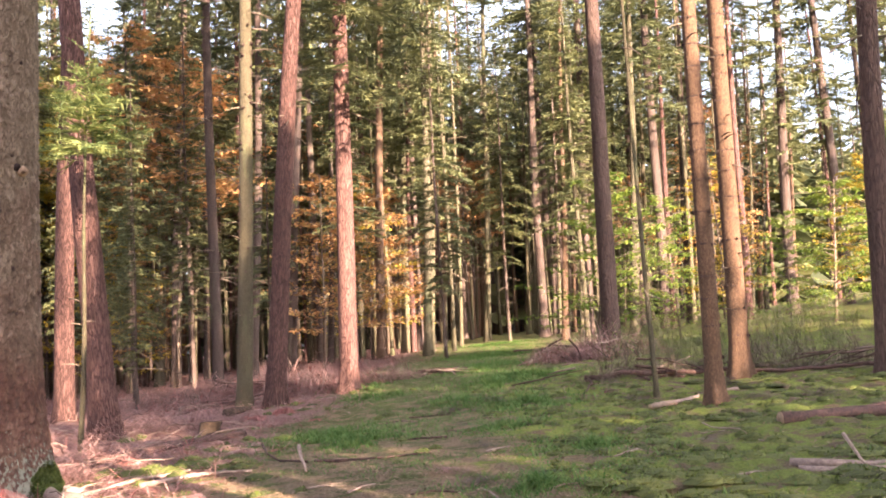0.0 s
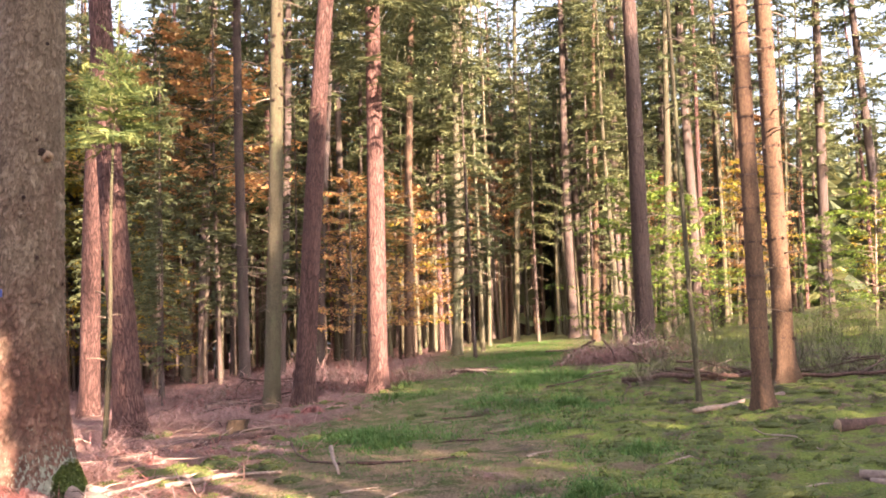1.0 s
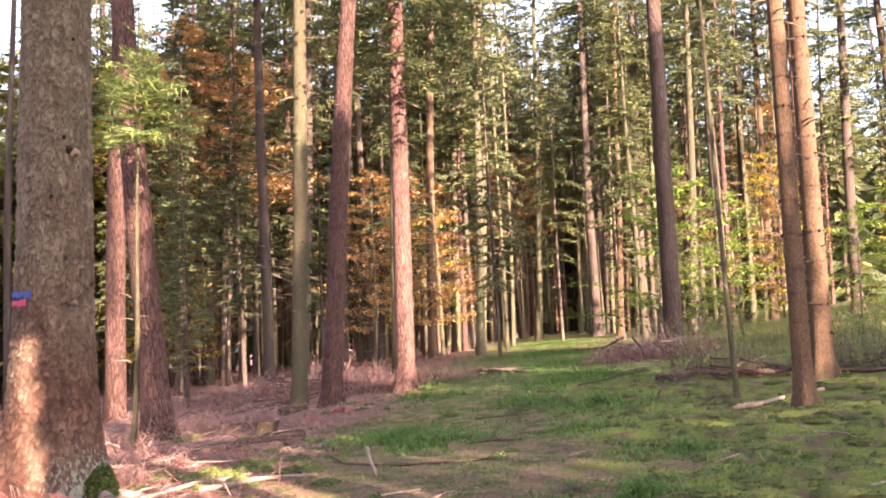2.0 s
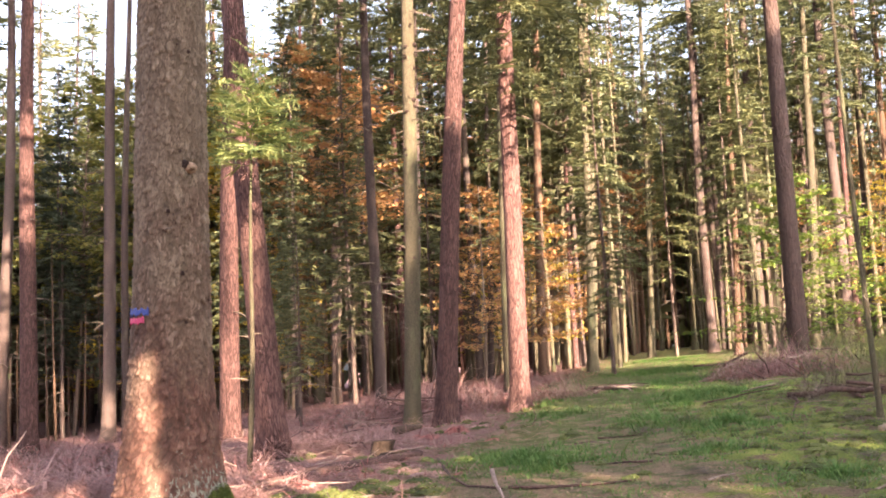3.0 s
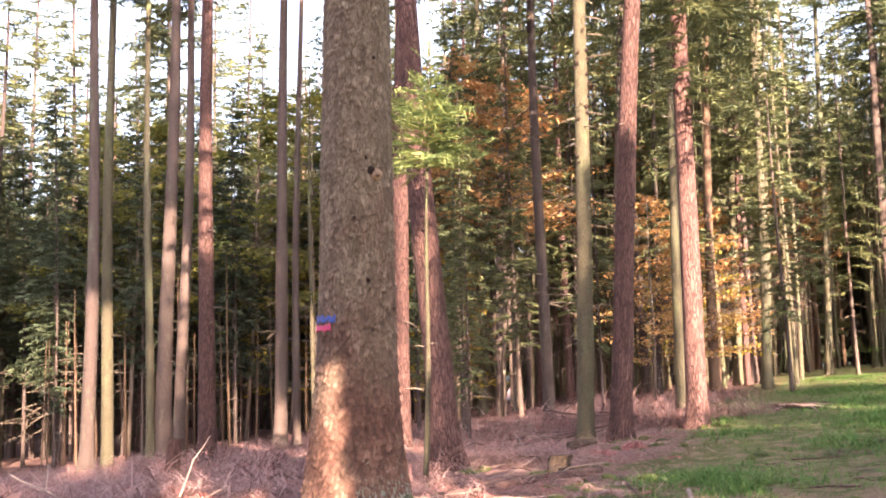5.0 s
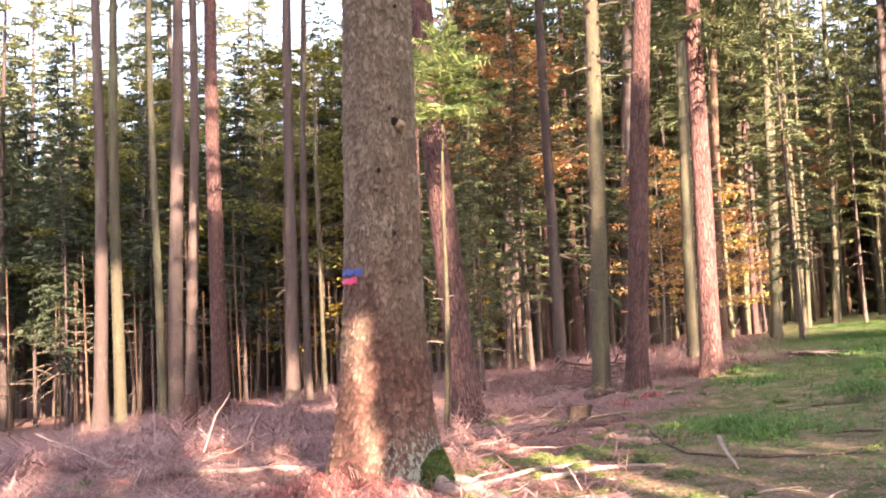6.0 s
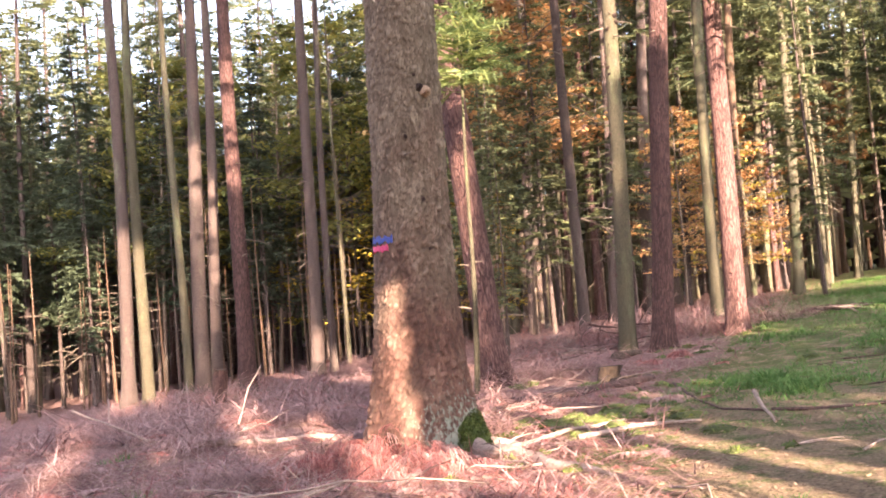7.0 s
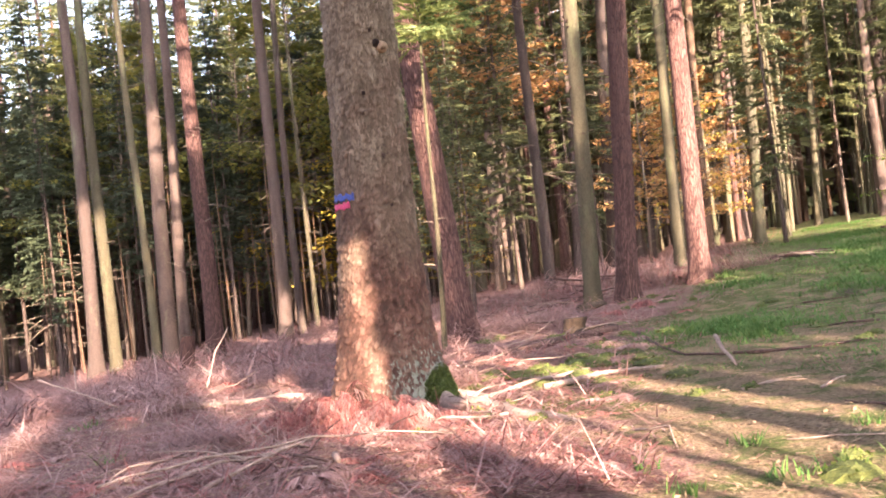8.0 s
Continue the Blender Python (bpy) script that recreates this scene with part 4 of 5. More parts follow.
def rough_spruce(s, rnd, x, y, z, h, low, reach, faces, slim, mat=0, bark=1, full=False, thick=0.2):
    """A spruce of loose boughs, for the distance and for the unseen shade stands."""
    s.tube([(x, y, z), (x, y, z + h)], [thick, thick * 0.2], 5, bark, cap=False)
    for _ in range(faces):
        u = rnd.random()
        zz = low + (z + h - low) * u
        b = rnd.uniform(0, 2 * math.pi)
        q = reach * ((1 if u < 0.85 else 0.6) if full else (1 - u) * 1.1 + 0.12) * rnd.uniform(0.6, 1.2)
        p = Vector((x, y, zz))
        o = Vector((math.cos(b), math.sin(b), rnd.uniform(-0.4, 0.05)))
        w = Vector((-math.sin(b) * 0.6, math.cos(b) * 0.6, rnd.choice((-1, 1)) * rnd.uniform(0.4, 1.1))) * q * slim
        s.face((p, p + o * q * 0.6 + w, p + o * q - Vector((0, 0, 0.2)), p + o * q * 0.6 - w), mat)


def build_far_woods():
    """The woods that close the distance, all round the place."""
    rnd = random.Random(91)
    s = Shape()
    for k in range(760):
        if k < 420:
            a, d = radians(rnd.uniform(-55, 33)), rnd.uniform(78, 120)
        else:
            a, d = rnd.uniform(0, 2 * math.pi), rnd.uniform(115, 180)
        x, y = d * math.sin(a), d * math.cos(a)
        z, h = ground_z(x, y) - 0.3, rnd.uniform(19, 27) * (0.75 if a > 0.1 and k < 420 else 1.0)
        low = z + h * (rnd.uniform(0.015, 0.3) if k < 420 else rnd.uniform(0.03, 0.2))
        rough_spruce(s, rnd, x, y, z, h, low, 2.7, 180 if k < 420 else 70, 0.2)
    tagged(new("far_woods", s.mesh("far_woods", [NEEDLES, BARK_SPRUCE], False)), "distant spruce woods closing the view all round", "forest", kind="stuff")


build_far_woods()


def build_shade_stand():
    """Unseen stand added behind the camera: rows of narrow spruces whose crowns throw the shade, with sunny gaps
    between them.
    """
    rnd = random.Random(15)
    n, back = Vector((0.78, 0.63, 0)), SUN_FROM
    s = Shape()
    # Stretches across the sun's way, each with the heights at which its crowns begin and end.
    # These near rows are added beside the camera, out of view, for sharper shade.
    beside = ((2.98, 3.6, 12.2, 22), (2.98, 3.6, 6.0, 9.5), (3.55, 4.2, 10.3, 24), (4.2, 4.9, 11.6, 24), (4.2, 4.3, 6, 10.9), (4.9, 5.2, 6, 24),
              (5.5, 5.9, 6, 13.6))
    low_west = ((-22, -0.4, 5.5, 23), (-0.4, 0.15, 5, 17.8), (0.15, 0.42, 5, 10.8), (0.15, 0.42, 12.6, 17.8), (0.42, 1.3, 5, 17.8), (2.25, 2.65, 13.5, 24),
                (1.3, 2.25, 6, 34), (2.25, 2.65, 5, 11.9), (2.65, 2.98, 6, 24))
    low_east = ((5.9, 6.08, 5, 15.0), (6.08, 6.75, 5, 18), (6.75, 7.3, 5, 13.5), (7.3, 7.75, 5, 17.8), (7.75, 9.6, 5, 24), (9.6, 10.8, 5, 19), (10.8, 12.2, 5, 24),
                (12.2, 12.95, 5, 14.4), (12.95, 13.5, 5, 15.5), (13.5, 15.7, 5, 24), (15.7, 16.4, 5, 12.8), (16.4, 22.3, 5, 24), (22.3, 27.5, 5, 17.5))
    tall = ((-0.4, 1.3, 23.5, 34), (2.25, 2.98, 26, 34), (2.98, 3.64, 25.5, 34), (3.98, 5.5, 23.5, 34), (5.5, 6.75, 19, 34), (6.75, 7.02, 16.9, 20.5),
            (6.75, 7.3, 20.5, 34), (7.3, 8.2, 24, 34), (-22, -6, 27.5, 37), (-6, 2, 26.8, 36), (8.2, 11, 25, 34))
    stretches = [(k, ((1.6, 3.2), (3.6, 6))) for k in beside] + [(k, ((16, 20), (22, 28))) for k in low_west + low_east + tall]
    for (a, b, low, top), rows in stretches:
        reach = min(0.6, (b - a) / 2)
        room = max(0.0, b - a - 1.7 * reach)
        count = 1 + math.ceil(room / (0.65 * reach))
        for k in range(count):
            u = (a + b) / 2 if count == 1 else a + 0.85 * reach + room * k / (count - 1)
            for dist in (rnd.uniform(*rows[0]), rnd.uniform(*rows[1])):
                p = n * u + back * dist
                z = ground_z(p.x, p.y)
                more = (dist - 18) * 0.344
                rough_spruce(s, rnd, p.x, p.y, z - 0.1, top + more, z + max(0.4, low + more), reach, int((top - low) * (13 + 14 * reach) * (5.0 if dist < 10 else 1.4)), 0.54, full=True, thick=0.035 if dist < 10 else min(0.06, reach * 0.15) if b - a > 1 and low < 20 else 0.012)
    tagged(new("woods_behind", s.mesh("woods_behind", [NEEDLES, BARK_SPRUCE], False)), "unseen narrow spruces added behind to shape the sunlight", "forest", kind="stuff")


build_shade_stand()


def build_shade_beside():
    """Unseen spruces added beside the clearing: their scattered crowns dapple the light on the trees further in."""
    rnd = random.Random(33)
    s = Shape()

    def area(r):
        return r.uniform(13, 62), r.uniform(-22, 44)

    for x, y in scatter(34, 13, area, 5.0, lambda x, y: x < 9 + 0.42 * max(0, y) or x * 0.78 + y * 0.63 < 18.5):
        z, h = ground_z(x, y) - 0.2, rnd.uniform(21, 28)
        rough_spruce(s, rnd, x, y, z, h, z + rnd.uniform(5, 11), rnd.uniform(1.5, 2.3), 420, 0.22, thick=0.2)
    tagged(new("woods_beside", s.mesh("woods_beside", [NEEDLES, BARK_SPRUCE], False)), "unseen scattered spruces added to dapple the light", "forest", kind="stuff")


build_shade_beside()


# ---- the forest floor ----
def stick(name, pts, r, mat, label, category="stick", segs=7, taper=0.45, cut=None, rest=0.6):
    """A log or stick along places of the floor."""
    s = Shape()
    fine = []
    r *= 0.75
    for i in range(len(pts) - 1):
        a, b = Vector((*pts[i][:2], pts[i][2] if len(pts[i]) > 2 else 0)), Vector((*pts[i + 1][:2], pts[i + 1][2] if len(pts[i + 1]) > 2 else 0))
        steps = max(2, int((b - a).length / 0.22))
        fine += [a.lerp(b, k / steps) for k in range(steps)]
    fine.append(Vector((*pts[-1][:2], pts[-1][2] if len(pts[-1]) > 2 else 0)))
    base = Vector((*fine[0][:2], ground_z(*fine[0][:2])))
    n = len(fine)
    out, rad = [], []
    z_line = np.linspace(ground_z(*fine[0][:2]), ground_z(*fine[-1][:2]), n)
    for i, p in enumerate(fine):
        u = i / (n - 1)
        rr = r * (1 - taper * u)
        wob = Vector((noise.noise(p * 2.0), noise.noise(p * 2.0 + Vector((5, 1, 0))), 0)) * r * 0.9
        z = max(ground_z(p.x, p.y) * 0.5 + z_line[i] * 0.5, ground_z(p.x, p.y) - rr * 0.5)
        out.append(Vector((p.x, p.y, z + rr * rest + p.z)) + wob - base)
        rad.append(rr)
    s.tube(out, rad, segs, 0, True, 1 if cut else None, 0.4, 9.0)
    root = new(name, s.mesh(name, [mat] + ([cut] if cut else [])))
    root.matrix_basis = Matrix.Translation(base)
    return tagged(root, label, category)


def build_logs():
    stick("fallen_log", [(2.42, 16.8), (3.1, 17.5), (3.95, 18.6)], 0.06, STICK, "pale barkless log lying beside a spruce", "log", 12, 0.2, CUT_WOOD)
    stick("fallen_log", [(1.6, 20.7, 0.12), (3.4, 20.75, 0.1), (5.2, 20.2, 0.08), (7.6, 19.6, 0.1)], 0.06, LOG_BARK, "long thin fallen trunk under the shrubs", "log", 12, 0.3, CUT_WOOD)
    stick("fallen_log", [(3.6, 13.6), (4.4, 13.9), (5.8, 14.5)], 0.11, LOG_BARK, "dark reddish log lying on moss", "log", 14, 0.15, CUT_WOOD)
    stick("fallen_log", [(4.3, 14.35), (5.0, 14.55), (6.2, 15.0)], 0.08, LOG_BARK, "dark reddish log behind a thicker one", "log", 12, 0.15, CUT_WOOD)
    stick("fallen_log", [(3.0, 10.45), (3.6, 10.2), (5.0, 9.7)], 0.05, STICK, "weathered pale log on moss", "log", 10, 0.1, CUT_WOOD)
    stick("fallen_log", [(3.02, 10.2), (3.45, 10.02), (4.2, 9.75)], 0.045, STICK, "short weathered log on moss", "log", 10, 0.1, CUT_WOOD)
    stick("fallen_branch", [(3.42, 10.35, 0.22), (3.5, 10.15, 0.05), (3.56, 10.05)], 0.022, STICK, "short branch leaning on a log", "branch")
    stick("fallen_branch", [(2.2, 9.7), (2.45, 9.85), (2.75, 10.25)], 0.024, STICK, "pale crooked branch on moss", "branch")
    stick("fallen_branch", [(2.75, 13.9, 0.04), (3.0, 12.9, 0.03), (3.25, 11.9)], 0.014, STICK, "thin pale branch on moss", "branch")
    stick("fallen_branch", [(1.6, 11.6), (1.85, 11.95), (1.98, 12.2)], 0.018, STICK, "pale broken branch on the track", "branch")
    stick("fallen_branch", [(1.66, 20.6, 0.1), (1.7, 20.0, 0.05), (1.5, 19.0)], 0.03, LOG_BARK, "dark broken branch beside the track", "branch")
    # Across the far track.
    for k in range(6):
        o = 0.16 * k
        stick("fallen_branch", [(-2.7 + o, 28.9 - 0.35 * k, 0.03 * k), (-1.5, 28.5 - 0.25 * k, 0.06), (-0.5 - o, 27.9 - 0.3 * k)], 0.035, STICK if k % 2 else LOG_BARK, "thin pole lying across the track", "branch")
    # By the thick spruce.
    stick("fallen_branch", [(-3.7, 11.5, 0.03), (-3.3, 11.95, 0.03), (-2.84, 12.35)], 0.034, STICK, "pale sunlit branch beside the spruce", "branch", cut=CUT_WOOD)
    stick("fallen_branch", [(-3.0, 11.3), (-2.6, 11.7, 0.02), (-2.1, 12.05, 0.03)], 0.038, STICK, "pale sunlit branch with a cut end", "branch", cut=CUT_WOOD)
    stick("fallen_branch", [(-3.35, 11.6), (-2.9, 11.75), (-2.45, 11.6)], 0.025, LOG_BARK, "dark branch below paler ones", "branch")
    # Added log: stands in for a sunlit root and the light streak past it.
    stick("fallen_log", [(-4.15, 11.6, 0.08), (-3.62, 11.0, 0.04), (-3.3, 10.78, 0.0), (-2.85, 10.2, 0.0), (-2.55, 10.0, -0.01), (-2.15, 9.5, -0.05)], 0.11, STICK, "long pale log added for a sunlit root and light streak", "log", 14, 0.6, None, 0.25)
    stick("fallen_log", [(-4.85, 14.1), (-4.3, 15.0, 0.02), (-3.5, 16.4)], 0.09, LOG_BARK, "thin fallen trunk behind the spruce", "log", 12, 0.2, CUT_WOOD)
    stick("fallen_branch", [(-3.15, 16.0, 0.02), (-2.5, 14.0), (-2.05, 12.95), (-1.6, 12.45, 0.02)], 0.026, LOG_BARK, "dark bent branch beside the grass", "branch")
    stick("fallen_branch", [(-1.66, 12.35, 0.2), (-1.55, 12.0, 0.09), (-1.42, 11.62)], 0.03, STICK, "grey branch fork standing out of the ground", "branch")
    stick("fallen_branch", [(-1.55, 12.55), (-0.95, 12.45), (-0.3, 12.75)], 0.022, LOG_BARK, "dark branch lying on the track", "branch")
    stick("fallen_branch", [(-1.75, 9.1), (-1.5, 8.9, 0.03), (-1.4, 8.55)], 0.012, STICK, "small pale twig on the track", "branch")
    stick("fallen_log", [(-7.5, 12.05), (-7.0, 12.3), (-6.2, 12.75)], 0.05, STICK, "pale weathered log in the brush", "log", 10, 0.2, CUT_WOOD)
    stick("fallen_log", [(-5.3, 15.3), (-4.6, 15.6), (-3.8, 16.2)], 0.085, LOG_BARK, "rotten log half buried in needles", "log", 10, 0.2, CUT_WOOD)
    stick("fallen_log", [(-4.0, 16.3), (-3.6, 16.7)], 0.1, ROT_WOOD, "short dark rotten log end", "log", 10, 0.1, ROT_WOOD)
    stick("fallen_branch", [(-4.9, 19.9), (-4.6, 20.3)], 0.12, ROT_WOOD, "dark root end beside a pine", "branch", 9)
    stick("fallen_branch", [(-4.7, 7.7), (-4.4, 8.5, 0.1), (-4.2, 9.4, 0.08)], 0.02, STICK, "long pale branch over the brush", "branch")
    stick("fallen_branch", [(-5.1, 8.1, 0.05), (-4.3, 8.6, 0.14), (-3.4, 8.95, 0.16), (-2.9, 9.0, 0.1)], 0.014, STICK, "thin arching branch over the bracken", "branch")
    stick("fallen_branch", [(-3.75, 8.85), (-3.55, 8.55, 0.03)], 0.035, STICK, "short pale broken branch", "branch")
    stick("fallen_branch", [(-3.95, 8.5), (-3.6, 8.35, 0.02)], 0.03, STICK, "short grey broken branch", "branch")
    stick("fallen_branch", [(-4.2, 8.0, 0.04), (-4.0, 8.6, 0.12), (-3.95, 9.0, 0.1)], 0.022, STICK, "pale branch in the bracken", "branch")
    stick("fallen_branch", [(-8.3, 13.9, 0.1), (-8.6, 14.6, 0.45), (-8.9, 15.4, 0.85)], 0.02, STICK, "pale dead branch sticking up from brush", "branch")
    stick("fallen_branch", [(-9.8, 12.6, 0.5), (-9.0, 12.4, 0.3), (-8.4, 12.3, 0.1)], 0.02, STICK, "pale forked branch above the brush", "branch")
    stick("fallen_branch", [(-9.5, 12.9, 0.6), (-9.1, 12.45, 0.32)], 0.014, STICK, "pale forked branch above the brush", "branch")
    stick("fallen_branch", [(-5.6, 18.4, 0.02), (-4.9, 18.9, 0.03), (-4.2, 18.6)], 0.025, STICK, "dry branch on needle litter", "branch")
    rnd = random.Random(44)
    for _ in range(115):
        y = 8.6 + 17 * rnd.random() ** 1.5
        x = rnd.uniform(-4.5 - 0.5 * (y - 7), -2.6 - 0.03 * y)
        a, ln = rnd.uniform(0, math.pi), rnd.uniform(0.3, 1.2)
        dx, dy = math.cos(a) * ln / 2, math.sin(a) * ln / 2
        stick("fallen_branch", [(x - dx, y - dy, rnd.uniform(0, 0.08)), (x - dx * 0.3 + rnd.uniform(-0.12, 0.12), y - dy * 0.3 + rnd.uniform(-0.1, 0.1), rnd.uniform(0.03, 0.12)), (x + dx * 0.4 + rnd.uniform(-0.1, 0.1), y + dy * 0.4 + rnd.uniform(-0.1, 0.1), rnd.uniform(0.03, 0.14)), (x + dx, y + dy, rnd.uniform(0.02, 0.25))], rnd.uniform(0.005, 0.017), rnd.choice((STICK, STICK, LOG_BARK)), "dry branch lying in the brush", "branch", 5)
    for _ in range(50):
        y = rnd.uniform(8, 24)
        x = rnd.uniform(-1.8, 2.0 + 0.25 * y)
        a, ln = rnd.uniform(0, math.pi), rnd.uniform(0.2, 0.7)
        dx, dy = math.cos(a) * ln / 2, math.sin(a) * ln / 2
        stick("fallen_branch", [(x - dx, y - dy), (x, y, 0.01), (x + dx, y + dy)], rnd.uniform(0.006, 0.018), rnd.choice((STICK, LOG_BARK)), "small dry branch on moss and grass", "branch", 5)


def build_branch_heaps():
    """Crossed dead branches heaped beside the track, under the shrubs and behind the pines."""
    rnd = random.Random(58)
    for cx, cy, wide, deep, tall, count in ((1.5, 28.2, 1.0, 0.7, 0.6, 16), (2.7, 29.4, 1.0, 0.7, 0.7, 14), (-5.3, 25.6, 1.4, 0.8, 0.5, 16), (3.0, 21.4, 1.6, 0.8, 0.35, 14), (6.0, 21.2, 1.8, 0.8, 0.35, 14), (-6.5, 22.6, 1.4, 1.0, 0.15, 10), (-1.6, 28.3, 1.1, 0.5, 0.12, 6)):
        for _ in range(count):
            x, y = cx + rnd.gauss(0, 0.5) * wide, cy + rnd.gauss(0, 0.5) * deep
            a, ln = rnd.uniform(0, math.pi), rnd.uniform(0.6, 1.7)
            dx, dy = math.cos(a) * ln / 2, math.sin(a) * ln / 2
            z0, z1 = rnd.uniform(0, tall), rnd.uniform(0, tall)
            if rnd.random() < 0.5:
                z0 = 0.0
            stick("fallen_branch", [(x - dx, y - dy, z0), (x + rnd.uniform(-0.15, 0.15), y + rnd.uniform(-0.15, 0.15), (z0 + z1) / 2 + rnd.uniform(-0.03, 0.06)), (x + dx, y + dy, z1)], rnd.uniform(0.014, 0.04), rnd.choice((STICK, LOG_BARK, LOG_BARK)), "dead branch crossing others in a heap", "branch", 6, 0.6)


build_logs()
build_branch_heaps()


def build_stump(x, y, r, h, label, bark_mat, tilt=0.0):
    root = thing("tree_stump", x, y, label, "stump", m=pose(0, 0, 0, 0, tilt, 0))
    s = Shape()
    zs = np.linspace(-0.1, h, 7)
    s.tube([(0.01 * math.sin(9 * z), 0, z) for z in zs], [r * (1 + 0.25 * math.exp(-max(z, 0) / 0.08)) for z in zs], 18, 0, False, None, 0.3, 6)
    part("bark", s.mesh("bark", [bark_mat]), root)
    s = Shape()
    s.tube([(0, 0, h - 0.03), (0, 0, h - 0.005), (0, 0, h + 0.004)], [r * 0.97, r * 0.94, r * 0.4], 18, 0, True, None, 0.2, 9)
    part("cut_face", s.mesh("cut_face", [ROT_WOOD]), root, "weathered cut face")


build_stump(-4.28, 17.2, 0.155, 0.23, "old dark cut stump with mossy foot", ROT_WOOD)
# Pine bark's red stands in for the reddish sun on this stump.
build_stump(-13.2, 20.2, 0.14, 0.75, "broken stump in the brush, coloured red as if sunlit", BARK_PINE, 6)


def ribbon(s, p, d, length, width, rnd, sag=0.5, steps=3, mat=0):
    """A thin bent stem or blade."""
    side = d.cross(Vector((0, 0, 1)))
    side = (side.normalized() if side.length > 1e-4 else Vector((1, 0, 0))) * width
    last, q = p, p
    n = len(s.v)
    for i in range(steps + 1):
        u = i / steps
        w = side * (1 - 0.85 * u)
        q = p + d * (length * u) - Vector((0, 0, sag * length * u * u))
        s.v.append(tuple(q - w))
        s.v.append(tuple(q + w))
    for i in range(steps):
        a = n + 2 * i
        s.f.append((a, a + 1, a + 3, a + 2))
        s.m.append(mat)


def left_of_track(x, y):
    return track_x(y) - x - 2.6 + 0.24 * max(0.0, 12.5 - y) + 1.2 * noise.noise((x * 0.5, y * 0.5, 20))


def brush_place(rnd, near=5.2, far=30.0):
    b, d = radians(rnd.uniform(-2, 49)), near * (far / near) ** rnd.random()
    return -0.3 - math.sin(b) * d, 2.7 + math.cos(b) * d


def build_floor_cover():
    rnd = random.Random(23)
    # Dry stems and twigs of the brushy side.
    s = Shape()
    n = 0
    while n < 34000:
        x, y = brush_place(rnd, 5.2, 48.0)
        if left_of_track(x, y) < rnd.uniform(-0.5, 0.8):
            continue
        big = 1 + 0.045 * max(0, y - 14)
        if noise.noise((x * 0.9, y * 0.9, 4)) + 0.35 < rnd.random() * 0.8:
            continue
        if math.hypot(x + 4.15, y - 16.9) < 0.7:
            continue
        n += 1
        a = rnd.uniform(0, 2 * math.pi)
        up = rnd.random() ** 2 * 0.9
        d = Vector((math.cos(a), math.sin(a), up)).normalized()
        ribbon(s, Vector((x, y, ground_z(x, y) + rnd.uniform(0, 0.05))), d, (0.1 + 0.5 * rnd.random() ** 3) * big, rnd.uniform(0.0025, 0.0075) * big, rnd, rnd.uniform(0.1, 0.9) * up, 2, rnd.choice((0, 0, 1)))
    tagged(new("dry_stems", s.mesh("dry_stems", [STRAW, BRACKEN], False)), "tangle of dry pinkish brown stems and twigs", "dry stems", kind="stuff")
    # Needles, leaves and chips.
    s = Shape()
    for _ in range(115000):
        y = 6.5 + 22 * rnd.random() ** 1.7
        x = rnd.uniform(-5.0 - 0.6 * (y - 6), 3.0 + 0.3 * (y - 6))
        left = left_of_track(x, y)
        if left < 0 and rnd.random() < (0.3 if y < 14 and x < 1.5 else 0.8):
            continue
        p = Vector((x, y, ground_z(x, y) + rnd.uniform(0.004, 0.02)))
        a, l = rnd.uniform(0, 6.3), rnd.uniform(0.01, 0.036)
        d = Vector((math.cos(a), math.sin(a), rnd.uniform(-0.1, 0.4))) * l
        w = Vector((-math.sin(a), math.cos(a), rnd.uniform(-0.4, 0.4))) * l * rnd.choice((0.12, 0.12, 0.32))
        s.face((p - d, p + w, p + d, p - w))
    tagged(new("leaf_litter", s.mesh("leaf_litter", [LITTER], False)), "scattered dry leaves, chips and needles", "leaf litter", kind="stuff")
    # Grass on the track.
    s = Shape()
    n = 0
    tufts = [(0.6, 18.4, 1.2, 1.8), (0.2, 24.2, 1.4, 1.9), (-0.5, 29.5, 1.5, 1.5), (-0.9, 34.5, 1.7, 1.4), (-1.97, 15.6, 1.0, 2.4), (-1.5, 14.6, 0.7, 1.4), (-0.1, 22.2, 1.2, 1.2), (0.3, 15.2, 0.7, 0.6), (-0.6, 19.0, 1.0, 0.7), (0.9, 23.5, 1.2, 0.9), (1.4, 12.6, 0.8, 0.6), (0.9, 10.0, 0.7, 0.8), (-1.5, 46, 1.6, 1.4), (-1.2, 36, 1.5, 0.9),
             (-0.9, 27.5, 1.4, 0.8), (-3.3, 24.8, 0.8, 0.7), (-2.4, 21.5, 1.0, 0.6)]
    for cx, cy, rad, dens in tufts:
        for _ in range(int(2300 * dens)):
            a, q = rnd.uniform(0, 6.3), rad * abs(rnd.gauss(0, 0.55))
            x, y = cx + math.cos(a) * q, cy + math.sin(a) * q * 1.3
            if noise.noise((x * 2.3, y * 2.3, 8)) < -0.1:
                continue
            b = rnd.uniform(0, 6.3)
            ribbon(s, Vector((x, y, ground_z(x, y) - 0.01)), Vector((math.cos(b) * 0.75, math.sin(b) * 0.75, 1)).normalized(), rnd.uniform(0.08, 0.28), rnd.uniform(0.003, 0.006) * (1 + 0.03 * y), rnd, rnd.uniform(0.2, 0.8), 2)
